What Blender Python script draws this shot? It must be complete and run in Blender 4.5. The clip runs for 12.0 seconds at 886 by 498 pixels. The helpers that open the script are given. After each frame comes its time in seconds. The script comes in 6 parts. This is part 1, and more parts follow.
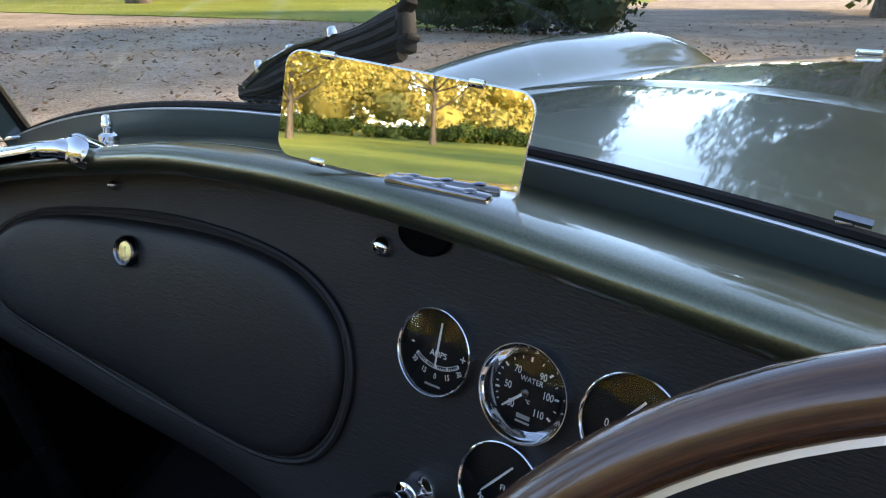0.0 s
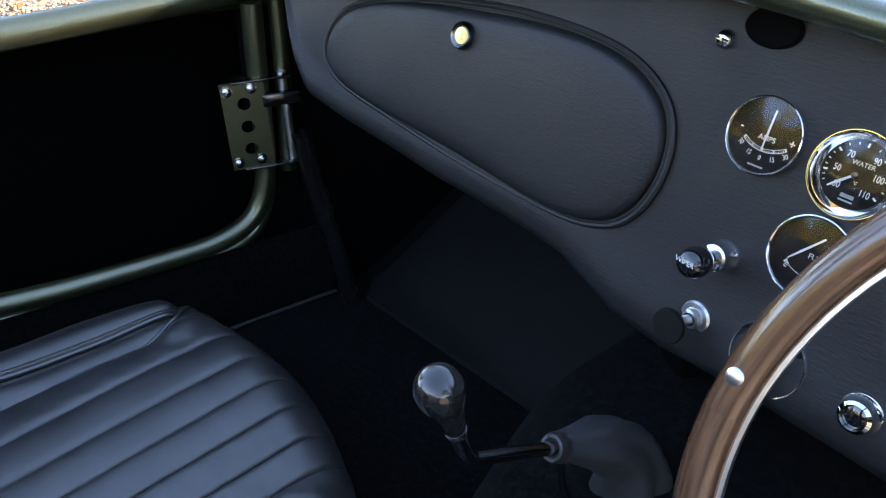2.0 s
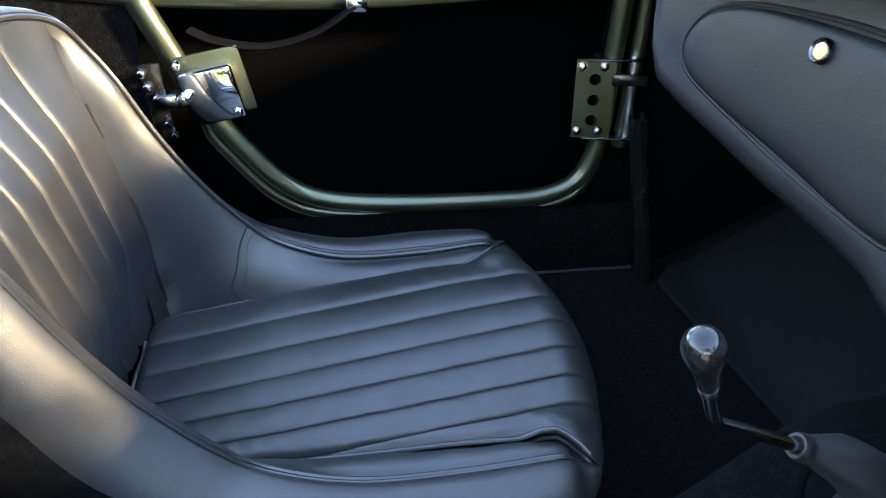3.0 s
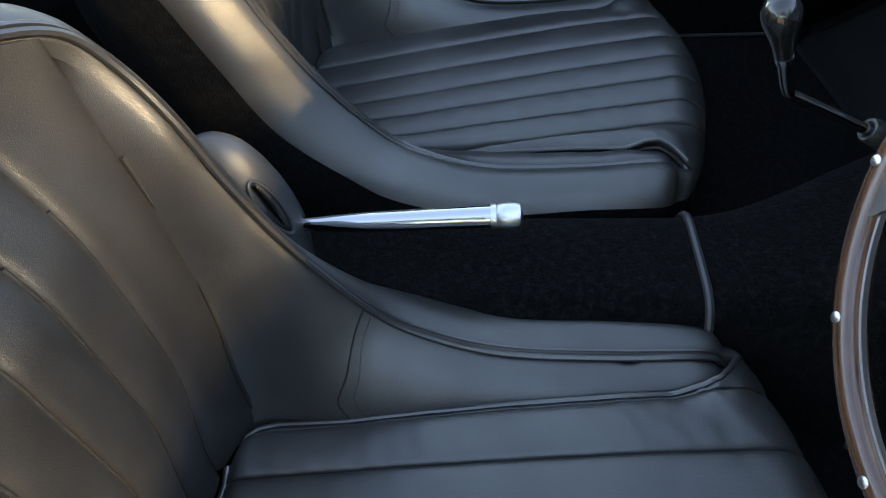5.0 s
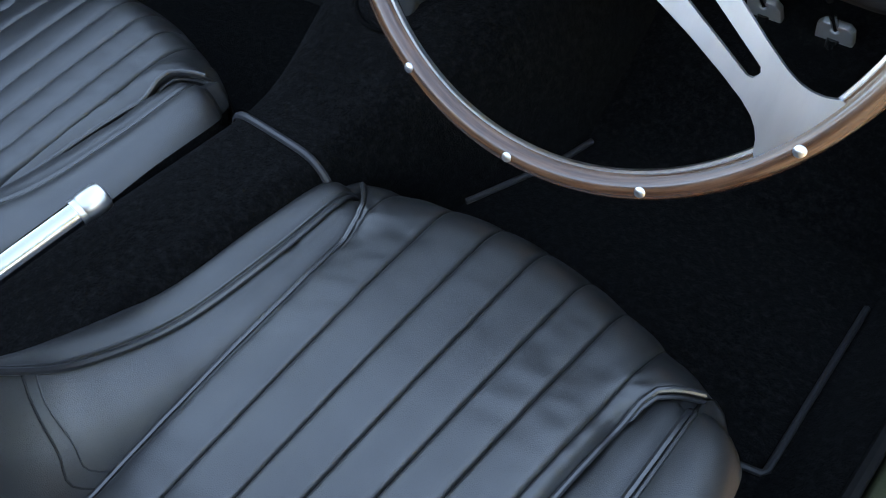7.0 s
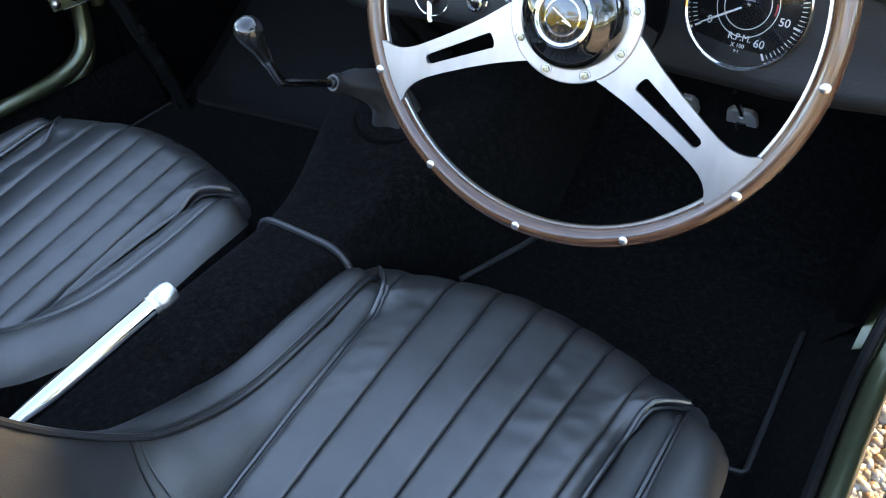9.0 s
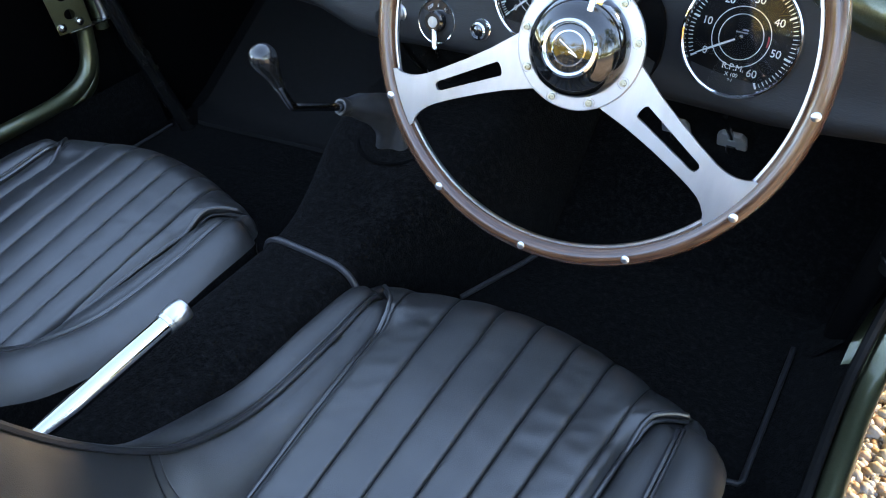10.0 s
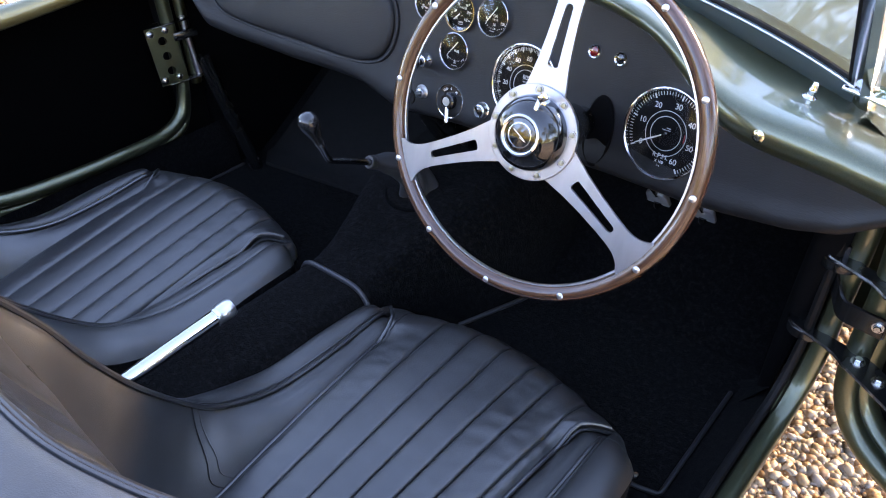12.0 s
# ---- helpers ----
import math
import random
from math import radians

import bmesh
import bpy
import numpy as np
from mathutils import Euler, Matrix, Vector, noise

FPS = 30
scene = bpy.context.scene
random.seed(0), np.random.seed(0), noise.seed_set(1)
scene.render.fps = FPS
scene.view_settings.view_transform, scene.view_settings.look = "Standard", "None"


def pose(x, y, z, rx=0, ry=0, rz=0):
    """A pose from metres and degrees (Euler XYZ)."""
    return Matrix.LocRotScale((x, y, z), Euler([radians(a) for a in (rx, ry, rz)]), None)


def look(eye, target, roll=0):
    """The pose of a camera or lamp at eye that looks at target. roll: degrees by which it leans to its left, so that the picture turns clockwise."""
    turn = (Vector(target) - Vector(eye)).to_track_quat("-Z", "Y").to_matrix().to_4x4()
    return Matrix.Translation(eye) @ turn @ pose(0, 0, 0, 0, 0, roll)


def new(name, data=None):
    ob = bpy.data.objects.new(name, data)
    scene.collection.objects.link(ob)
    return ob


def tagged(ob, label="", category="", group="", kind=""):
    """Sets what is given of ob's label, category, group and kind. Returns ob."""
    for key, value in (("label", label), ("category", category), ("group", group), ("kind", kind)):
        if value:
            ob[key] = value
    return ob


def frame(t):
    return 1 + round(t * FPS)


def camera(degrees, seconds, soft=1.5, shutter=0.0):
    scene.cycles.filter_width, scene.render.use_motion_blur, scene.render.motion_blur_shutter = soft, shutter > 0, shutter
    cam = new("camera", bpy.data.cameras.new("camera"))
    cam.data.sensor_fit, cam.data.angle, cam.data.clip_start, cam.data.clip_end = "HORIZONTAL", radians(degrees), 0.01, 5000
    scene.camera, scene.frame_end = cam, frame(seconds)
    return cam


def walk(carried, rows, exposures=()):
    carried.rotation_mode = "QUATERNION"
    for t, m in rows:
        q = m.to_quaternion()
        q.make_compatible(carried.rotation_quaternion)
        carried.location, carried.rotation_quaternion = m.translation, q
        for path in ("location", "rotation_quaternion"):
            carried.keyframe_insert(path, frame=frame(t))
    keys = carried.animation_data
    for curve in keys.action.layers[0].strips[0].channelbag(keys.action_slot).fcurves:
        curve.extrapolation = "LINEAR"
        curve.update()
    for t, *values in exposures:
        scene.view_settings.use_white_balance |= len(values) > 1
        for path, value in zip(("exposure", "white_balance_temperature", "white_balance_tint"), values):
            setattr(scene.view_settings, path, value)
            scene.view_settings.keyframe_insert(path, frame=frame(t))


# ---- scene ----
cam = camera(62.4, 12.0, soft=1.1)
PATH = [
    (0, (0.2233, 0.1578, 0.8947), (-0.9453, 1.6251, 0.2010), 0.54),
    (0.5, (0.2190, 0.1539, 0.9185), (-0.9781, 1.5724, 0.1737), 1.02),
    (1, (0.2228, 0.1339, 0.9109), (-1.0015, 1.4676, 0.0610), 1.05),
    (1.5, (0.2152, 0.0755, 0.8896), (-1.0519, 1.2963, -0.0611), 1.64),
    (2, (0.2183, 0.0217, 0.8746), (-1.1368, 1.0575, -0.1698), 1.98),
    (2.5, (0.2451, -0.0121, 0.8842), (-1.2677, 0.6947, -0.2165), 2.28),
    (3, (0.2976, -0.0240, 0.9061), (-1.3362, 0.2738, -0.2085), 2.59),
    (3.2, (0.3226, -0.0115, 0.8893), (-1.3590, 0.1353, -0.1834), 3.20),
    (4.8, (0.4466, -0.0078, 0.8983), (-0.9832, -0.1433, -0.4935), -2.11),
    (5, (0.4667, -0.0120, 0.8881), (-0.8865, -0.1251, -0.5802), -3.66),
    (5.5, (0.4805, -0.0366, 0.8674), (-0.7006, 0.0262, -0.7454), -7.70),
    (6, (0.4688, -0.0834, 0.8555), (-0.5619, 0.2816, -0.8191), -8.20),
    (6.5, (0.4763, -0.0917, 0.8462), (-0.4416, 0.5562, -0.8084), -7.35),
    (7, (0.5062, -0.0950, 0.8390), (-0.4115, 0.8055, -0.6929), -5.67),
    (7.2, (0.5218, -0.1040, 0.8498), (-0.4081, 0.8596, -0.6356), -5.49),
    (8.8, (0.5312, -0.2220, 0.9084), (-0.3860, 0.9398, -0.4366), -5.23),
    (9, (0.5256, -0.2277, 0.9107), (-0.3840, 0.9492, -0.4263), -5.26),
    (9.5, (0.5138, -0.2385, 0.9137), (-0.3815, 0.9686, -0.4059), -4.81),
    (10, (0.5200, -0.2542, 0.9282), (-0.3747, 0.9747, -0.3715), -4.16),
    (10.5, (0.5596, -0.2889, 0.9773), (-0.3601, 0.9490, -0.2962), -3.68),
    (11, (0.6130, -0.3179, 1.0003), (-0.3542, 0.9156, -0.2419), -3.36),
    (11.5, (0.6528, -0.3307, 1.0181), (-0.3725, 0.8834, -0.1963), -3.17),
    (12, (0.6964, -0.3349, 1.0372), (-0.3857, 0.8578, -0.1487), -3.02),
]
EXPOSURES = [(0.0, 2.65, 8700, 13), (0.5, 2.2, 9900, 15), (1.0, 1.75, 9900, 15), (1.5, 2.1, 8900, 13), (2.0, 3.9, 8700, 14), (2.5, 4.45, 9100, 12), (3.0, 4.45, 9000, 8), (5.0, 3.75, 10800, 8), (6.0, 3.9, 10600, 8), (7.0, 4.3, 11000, 9), (9.0, 4.4, 9900, 9), (10.5, 4.2, 9300, 12), (12.0, 4.15, 9000, 22)]
walk(cam, [(t, look(eye, target, roll)) for t, eye, target, roll in PATH], EXPOSURES)


# ---- light ----
world = bpy.data.worlds.new("World")
scene.world = world
world.use_nodes = True
SUN_EL, SUN_AZ = radians(23), radians(28)      # height, and degrees to the right of straight ahead
sky = world.node_tree.nodes.new("ShaderNodeTexSky")
sky.sky_type = "NISHITA"
sky.sun_disc = False
sky.sun_elevation = SUN_EL
sky.sun_rotation = SUN_AZ
sky.altitude = 2500
sky.air_density, sky.dust_density, sky.ozone_density = 0.8, 0.05, 2.6
background = world.node_tree.nodes["Background"]
background.inputs["Strength"].default_value = 0.15
world.node_tree.links.new(sky.outputs[0], background.inputs[0])
sun_data = bpy.data.lights.new("sun", "SUN")
sun_data.energy, sun_data.angle, sun_data.color = 2.0, radians(6.0), (1.0, 0.88, 0.70)
sun = new("sun", sun_data)
sun_way = Vector((math.sin(SUN_AZ) * math.cos(SUN_EL), math.cos(SUN_AZ) * math.cos(SUN_EL), math.sin(SUN_EL)))
sun.matrix_world = look(sun_way * 30, (0, 0, 0))


# ---- mesh helpers ----
def link_mesh(name, bm, mat, sharp=38.0):
    bm.normal_update()
    me = bpy.data.meshes.new(name)
    bm.to_mesh(me)
    bm.free()
    me.shade_smooth()
    me.set_sharp_from_angle(angle=radians(sharp))
    if mat:
        me.materials.append(mat)
    return new(name, me)


def part(name, bm, mat, parent, label="", sharp=38.0):
    ob = link_mesh(name, bm, mat, sharp)
    ob.parent = parent
    if label:
        tagged(ob, label)
    return ob


def thing(name, label, category, group="", kind="", at=None):
    ob = new(name)
    ob.empty_display_size = 0.05
    if at is not None:
        ob.matrix_basis = at
    return tagged(ob, label, category, group, kind)


def solo(name, bm, mat, label, category, group="", kind="", sharp=38.0):
    return tagged(link_mesh(name, bm, mat, sharp), label, category, group, kind)


def grid(rows, close_u=False, close_v=False, flip=False):
    bm = bmesh.new()
    vs = [[bm.verts.new(p) for p in row] for row in rows]
    n, m = len(vs), len(vs[0])
    for i in range(n if close_u else n - 1):
        for j in range(m if close_v else m - 1):
            f = [vs[i][j], vs[(i + 1) % n][j], vs[(i + 1) % n][(j + 1) % m], vs[i][(j + 1) % m]]
            if len({tuple(round(c, 7) for c in v.co) for v in f}) < 3:
                continue
            bm.faces.new(f[::-1] if flip else f)
    return bm


def spline(points, n, closed=False):
    """Catmull-Rom through the points, n places on it."""
    p = [Vector(q) for q in points]
    k = len(p) if closed else len(p) - 1
    out = []
    for i in range(n):
        s = i * k / (n if closed else n - 1)
        a = min(int(s), k - 1)
        t = s - a
        if closed:
            p0, p1, p2, p3 = p[(a - 1) % k], p[a % k], p[(a + 1) % k], p[(a + 2) % k]
        else:
            p1, p2 = p[a], p[a + 1]
            p0 = p[a - 1] if a else p1 * 2 - p2
            p3 = p[a + 2] if a + 2 < len(p) else p2 * 2 - p1
        out.append(0.5 * (2 * p1 + (p2 - p0) * t + (2 * p0 - 5 * p1 + 4 * p2 - p3) * t * t + (3 * p1 - p0 - 3 * p2 + p3) * t ** 3))
    return out


def tube(points, radius, segs=10, closed=False, flat=1.0, caps=True):
    """A rod swept along the points; radius is a number or a list."""
    p = [Vector(q) for q in points]
    n = len(p)
    rad = radius if isinstance(radius, (list, tuple)) else [radius] * n
    tangents = []
    for i in range(n):
        a, b = (p[(i - 1) % n], p[(i + 1) % n]) if closed else (p[max(i - 1, 0)], p[min(i + 1, n - 1)])
        tangents.append((b - a).normalized())
    ref = Vector((0, 0, 1)) if abs(tangents[0].z) < 0.8 else Vector((1, 0, 0))
    side = tangents[0].cross(ref).normalized()
    rows = []
    for i in range(n):
        side = (side - tangents[i] * side.dot(tangents[i])).normalized()
        up = side.cross(tangents[i])
        rows.append([p[i] + (side * math.cos(2 * math.pi * j / segs) + up * flat * math.sin(2 * math.pi * j / segs)) * rad[i] for j in range(segs)])
    bm = grid(rows, close_u=closed, close_v=True)
    if caps and not closed:
        bm.verts.ensure_lookup_table()
        bm.faces.new([bm.verts[j] for j in range(segs)])
        bm.faces.new([bm.verts[(n - 1) * segs + j] for j in range(segs)][::-1])
    bmesh.ops.recalc_face_normals(bm, faces=bm.faces)
    return bm


def lathe(profile, segs=32, m=None, close=False):
    """Turned round its z axis: rows of radius, height."""
    rows = [[Vector((r * math.cos(2 * math.pi * j / segs), r * math.sin(2 * math.pi * j / segs), h)) for j in range(segs)] for r, h in profile]
    bm = grid(rows, close_u=close, close_v=True)
    bmesh.ops.remove_doubles(bm, verts=bm.verts, dist=1e-6)
    bmesh.ops.recalc_face_normals(bm, faces=bm.faces)
    if m is not None:
        bm.transform(m)
    return bm


def box(x, y, z, bevel=0.0, m=None, segs=2):
    bm = bmesh.new()
    bmesh.ops.create_cube(bm, size=1.0)
    bmesh.ops.scale(bm, vec=(x, y, z), verts=bm.verts)
    if bevel:
        bmesh.ops.bevel(bm, geom=list(bm.edges), offset=bevel, segments=segs, affect="EDGES", profile=0.5)
    if m is not None:
        bm.transform(m)
    return bm


def plate(outline, thick, m=None, bevel=0.0, holes=()):
    """A flat plate with an outline in its x, y and thickness in z (top at 0)."""
    bm = bmesh.new()
    loops = [outline, *holes]
    edges = []
    for loop in loops:
        vs = [bm.verts.new((a, b, 0)) for a, b in loop]
        edges += [bm.edges.new((vs[i], vs[(i + 1) % len(vs)])) for i in range(len(vs))]
    bmesh.ops.triangle_fill(bm, use_beauty=True, use_dissolve=False, edges=edges)
    bmesh.ops.recalc_face_normals(bm, faces=bm.faces)
    if bm.faces and sum(f.normal.z for f in bm.faces) < 0:
        bmesh.ops.reverse_faces(bm, faces=bm.faces)
    ext = bmesh.ops.extrude_face_region(bm, geom=list(bm.faces))
    bmesh.ops.translate(bm, verts=[g for g in ext["geom"] if isinstance(g, bmesh.types.BMVert)], vec=(0, 0, -thick))
    bmesh.ops.recalc_face_normals(bm, faces=bm.faces)
    if bevel:
        rim = [e for e in bm.edges if e.calc_face_angle(0) > 1.0]
        bmesh.ops.bevel(bm, geom=rim, offset=bevel, segments=2, affect="EDGES", profile=0.5)
    if m is not None:
        bm.transform(m)
    return bm


def joined(*bms):
    out = bmesh.new()
    for b in bms:
        me = bpy.data.meshes.new("tmp")
        b.to_mesh(me)
        b.free()
        out.from_mesh(me)
        bpy.data.meshes.remove(me)
    return out


def frame_of(origin, z_axis, x_hint=(1, 0, 0)):
    """A pose whose z axis is z_axis and whose x axis is near x_hint."""
    z = Vector(z_axis).normalized()
    x = Vector(x_hint)
    x = (x - z * x.dot(z)).normalized()
    y = z.cross(x)
    return Matrix(((x.x, y.x, z.x, origin[0]), (x.y, y.y, z.y, origin[1]), (x.z, y.z, z.z, origin[2]), (0, 0, 0, 1)))


def lettering(text, size, m, mat, parent, name="lettering", stretch=1.0):
    cu = bpy.data.curves.new(name, "FONT")
    cu.body, cu.size, cu.align_x, cu.align_y = text, size, "CENTER", "CENTER"
    cu.extrude = 0.00008
    tmp = new(name, cu)
    me = bpy.data.meshes.new_from_object(tmp.evaluated_get(bpy.context.evaluated_depsgraph_get()))
    bpy.data.objects.remove(tmp)
    me.transform(m @ Matrix.Diagonal((stretch, 1, 1, 1)))
    me.materials.clear()
    me.materials.append(mat)
    ob = new(name, me)
    ob.parent = parent
    return ob


# ---- materials ----
def material(name, color, rough=0.5, metal=0.0, coat=0.0, spec=0.5):
    mat = bpy.data.materials.new(name)
    mat.use_nodes = True
    b = mat.node_tree.nodes["Principled BSDF"]
    b.inputs["Base Color"].default_value = (*color, 1)
    b.inputs["Roughness"].default_value = rough
    b.inputs["Metallic"].default_value = metal
    b.inputs["Coat Weight"].default_value = coat
    b.inputs["Coat Roughness"].default_value = 0.04
    b.inputs["Specular IOR Level"].default_value = spec
    return mat


def nodes_of(mat):
    t = mat.node_tree
    return t.nodes, t.links, t.nodes["Principled BSDF"]


def coords(mat, scale=(1, 1, 1), kind="Object"):
    n, l, _ = nodes_of(mat)
    c, m = n.new("ShaderNodeTexCoord"), n.new("ShaderNodeMapping")
    m.inputs["Scale"].default_value = scale
    l.new(c.outputs[kind], m.inputs[0])
    return m.outputs[0]


def noise_tex(mat, vec, scale, detail=4.0, rough=0.55):
    n, l, _ = nodes_of(mat)
    t = n.new("ShaderNodeTexNoise")
    t.inputs["Scale"].default_value, t.inputs["Detail"].default_value, t.inputs["Roughness"].default_value = scale, detail, rough
    if vec is not None:
        l.new(vec, t.inputs["Vector"])
    return t.outputs["Fac"]


def cells(mat, vec, scale, feature="F1"):
    n, l, _ = nodes_of(mat)
    t = n.new("ShaderNodeTexVoronoi")
    t.feature = feature
    t.inputs["Scale"].default_value = scale
    l.new(vec, t.inputs["Vector"])
    return t


def ramp(mat, fac, stops):
    n, l, _ = nodes_of(mat)
    r = n.new("ShaderNodeValToRGB")
    while len(r.color_ramp.elements) < len(stops):
        r.color_ramp.elements.new(0.5)
    for e, (p, c) in zip(r.color_ramp.elements, stops):
        e.position, e.color = p, (*c, 1) if len(c) == 3 else c
    l.new(fac, r.inputs[0])
    return r.outputs[0]


def bump(mat, height, strength=0.3, distance=0.001, after=None):
    n, l, b = nodes_of(mat)
    t = n.new("ShaderNodeBump")
    t.inputs["Strength"].default_value, t.inputs["Distance"].default_value = strength, distance
    l.new(height, t.inputs["Height"])
    if after is not None:
        l.new(after, t.inputs["Normal"])
    l.new(t.outputs[0], b.inputs["Normal"])
    return t.outputs[0]


def spread(mat, fac, low, high, socket="Roughness"):
    n, l, b = nodes_of(mat)
    t = n.new("ShaderNodeMapRange")
    t.inputs["From Min"].default_value, t.inputs["From Max"].default_value = 0.3, 0.7
    t.inputs["To Min"].default_value, t.inputs["To Max"].default_value = low, high
    l.new(fac, t.inputs["Value"])
    l.new(t.outputs[0], b.inputs[socket])


def base(mat, color):
    n, l, b = nodes_of(mat)
    l.new(color, b.inputs["Base Color"])


def g3(v):
    return (v, v, v)


PAINT = material("green_paint", (0.09, 0.11, 0.07), 0.36, 0.85, 1.0)
v = coords(PAINT)
base(PAINT, ramp(PAINT, noise_tex(PAINT, v, 900, 2), [(0.3, (0.092, 0.104, 0.060)), (0.7, (0.130, 0.138, 0.080))]))
spread(PAINT, noise_tex(PAINT, v, 7, 3), 0.34, 0.42)

LEATHER = material("black_leather", (0.02, 0.02, 0.021), 0.42, spec=1.0)
v = coords(LEATHER)
grain = cells(LEATHER, v, 720, "DISTANCE_TO_EDGE").outputs["Distance"]
wrinkle = noise_tex(LEATHER, coords(LEATHER, (30, 9, 20)), 1.0, 5, 0.6)
b1 = bump(LEATHER, grain, 0.45, 0.0005)
bump(LEATHER, wrinkle, 0.09, 0.006, b1)
spread(LEATHER, noise_tex(LEATHER, v, 14, 4), 0.34, 0.45)
base(LEATHER, ramp(LEATHER, noise_tex(LEATHER, v, 22, 4), [(0.3, (0.013, 0.013, 0.0132)), (0.75, (0.025, 0.025, 0.0253))]))

PIPING = material("leather_piping", (0.022, 0.022, 0.023), 0.28, spec=1.0)
bump(PIPING, noise_tex(PIPING, coords(PIPING), 900, 2), 0.3, 0.0004)
SEAM = material("seam_thread", (0.01, 0.01, 0.01), 0.7)

VINYL = material("dash_vinyl", (0.016, 0.017, 0.019), 0.5, spec=0.36)
v = coords(VINYL, (170, 170, 900))
b1 = bump(VINYL, noise_tex(VINYL, v, 1.0, 3), 0.34, 0.0007)
bump(VINYL, cells(VINYL, coords(VINYL), 700, "DISTANCE_TO_EDGE").outputs["Distance"], 0.15, 0.0004, b1)
spread(VINYL, noise_tex(VINYL, coords(VINYL), 9, 4), 0.44, 0.58)
base(VINYL, ramp(VINYL, noise_tex(VINYL, coords(VINYL), 5, 5), [(0.3, (0.0052, 0.0055, 0.0062)), (0.75, (0.009, 0.0094, 0.0102))]))

CARPET = material("black_carpet", (0.006, 0.006, 0.008), 0.95, spec=0.06)
v = coords(CARPET)
bump(CARPET, noise_tex(CARPET, v, 420, 4, 0.7), 0.9, 0.004)
base(CARPET, ramp(CARPET, noise_tex(CARPET, v, 130, 8, 0.8), [(0.36, (0.0006, 0.0006, 0.0006)), (0.5, (0.0027, 0.0027, 0.0029)), (0.64, (0.012, 0.012, 0.0125))]))
CARPET_N, _, CARPET_B = nodes_of(CARPET)
CARPET_B.inputs["Sheen Weight"].default_value = 0.016
CARPET_B.inputs["Sheen Roughness"].default_value = 0.5
EDGING = material("carpet_edging", (0.032, 0.032, 0.035), 0.42)
# the same grey piping with the footwell's shade put into its colour
SHADED_EDGING = material("shaded_carpet_edging", (0.011, 0.011, 0.012), 0.6)
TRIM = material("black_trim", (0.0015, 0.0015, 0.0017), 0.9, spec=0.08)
bump(TRIM, noise_tex(TRIM, coords(TRIM), 500, 3), 0.3, 0.0008)
BLACK_METAL = material("black_enamel", (0.007, 0.007, 0.007), 0.32, 0.0, 0.5)
spread(BLACK_METAL, noise_tex(BLACK_METAL, coords(BLACK_METAL), 30, 4), 0.16, 0.30)
RUBBER = material("black_rubber", (0.004, 0.004, 0.004), 0.6, spec=0.2)
spread(RUBBER, noise_tex(RUBBER, coords(RUBBER), 80, 4), 0.5, 0.72)
KNOB = material("black_knob", (0.012, 0.012, 0.012), 0.16, 0.0, 0.6)
LEVER = material("worn_steel_lever", (0.42, 0.42, 0.43), 0.2, 1.0)
GLOSS_BLACK = material("gloss_black_plastic", (0.006, 0.006, 0.006), 0.08, 0.0, 1.0)
CHROME = material("chrome", (0.82, 0.83, 0.84), 0.05, 1.0)
spread(CHROME, noise_tex(CHROME, coords(CHROME), 120, 4), 0.03, 0.09)
ALUMINIUM = material("polished_aluminium", (0.24, 0.25, 0.265), 0.28, 1.0)
spread(ALUMINIUM, noise_tex(ALUMINIUM, coords(ALUMINIUM), 22, 4), 0.285, 0.345)
base(ALUMINIUM, ramp(ALUMINIUM, noise_tex(ALUMINIUM, coords(ALUMINIUM, (60, 14, 30)), 1.0, 5), [(0.3, (0.36, 0.375, 0.40)), (0.7, (0.43, 0.445, 0.47))]))
DARK_CHROME = material("tarnished_chrome", (0.2, 0.2, 0.21), 0.18, 1.0)
STEEL = material("zinc_steel", (0.62, 0.62, 0.6), 0.25, 1.0)
SATIN = material("satin_metal", (0.68, 0.68, 0.68), 0.33, 1.0)
# yellow in the base colour stands for golden foliage reflected in the lock
GOLD_TINT = material("gold_tinted_metal", (0.72, 0.68, 0.47), 0.2, 1.0)
DIAL = material("dial_face", (0.003, 0.003, 0.0035), 0.5, spec=0.1)
PRINT = material("dial_print", (0.7, 0.7, 0.68), 0.5)
RED_PRINT = material("red_print", (0.35, 0.02, 0.02), 0.5)
RED_LENS = material("red_lens", (0.16, 0.006, 0.008), 0.08, 0.0, 1.0)
MIRROR = material("mirror_silver", (0.95, 0.95, 0.95), 0.016, 1.0)

WOOD = material("varnished_walnut", (0.13, 0.06, 0.03), 0.22, 0.0, 0.7)
n, l, b = nodes_of(WOOD)
tc = n.new("ShaderNodeTexCoord")
turn = n.new("ShaderNodeTexGradient")
turn.gradient_type = "RADIAL"
l.new(tc.outputs["Object"], turn.inputs[0])
length = n.new("ShaderNodeVectorMath")
length.operation = "LENGTH"
l.new(tc.outputs["Object"], length.inputs[0])
sep = n.new("ShaderNodeSeparateXYZ")
l.new(tc.outputs["Object"], sep.inputs[0])
mix = n.new("ShaderNodeCombineXYZ")
for src, k, dst in ((turn.outputs["Fac"], 26.0, 0), (length.outputs["Value"], 420.0, 1), (sep.outputs["Z"], 420.0, 2)):
    mul = n.new("ShaderNodeMath")
    mul.operation = "MULTIPLY"
    mul.inputs[1].default_value = k
    l.new(src, mul.inputs[0])
    l.new(mul.outputs[0], mix.inputs[dst])
wood_grain = noise_tex(WOOD, mix.outputs[0], 0.8, 6, 0.65)
base(WOOD, ramp(WOOD, wood_grain, [(0.28, (0.026, 0.011, 0.007)), (0.5, (0.085, 0.036, 0.019)), (0.75, (0.165, 0.078, 0.042))]))
bump(WOOD, wood_grain, 0.15, 0.0004)
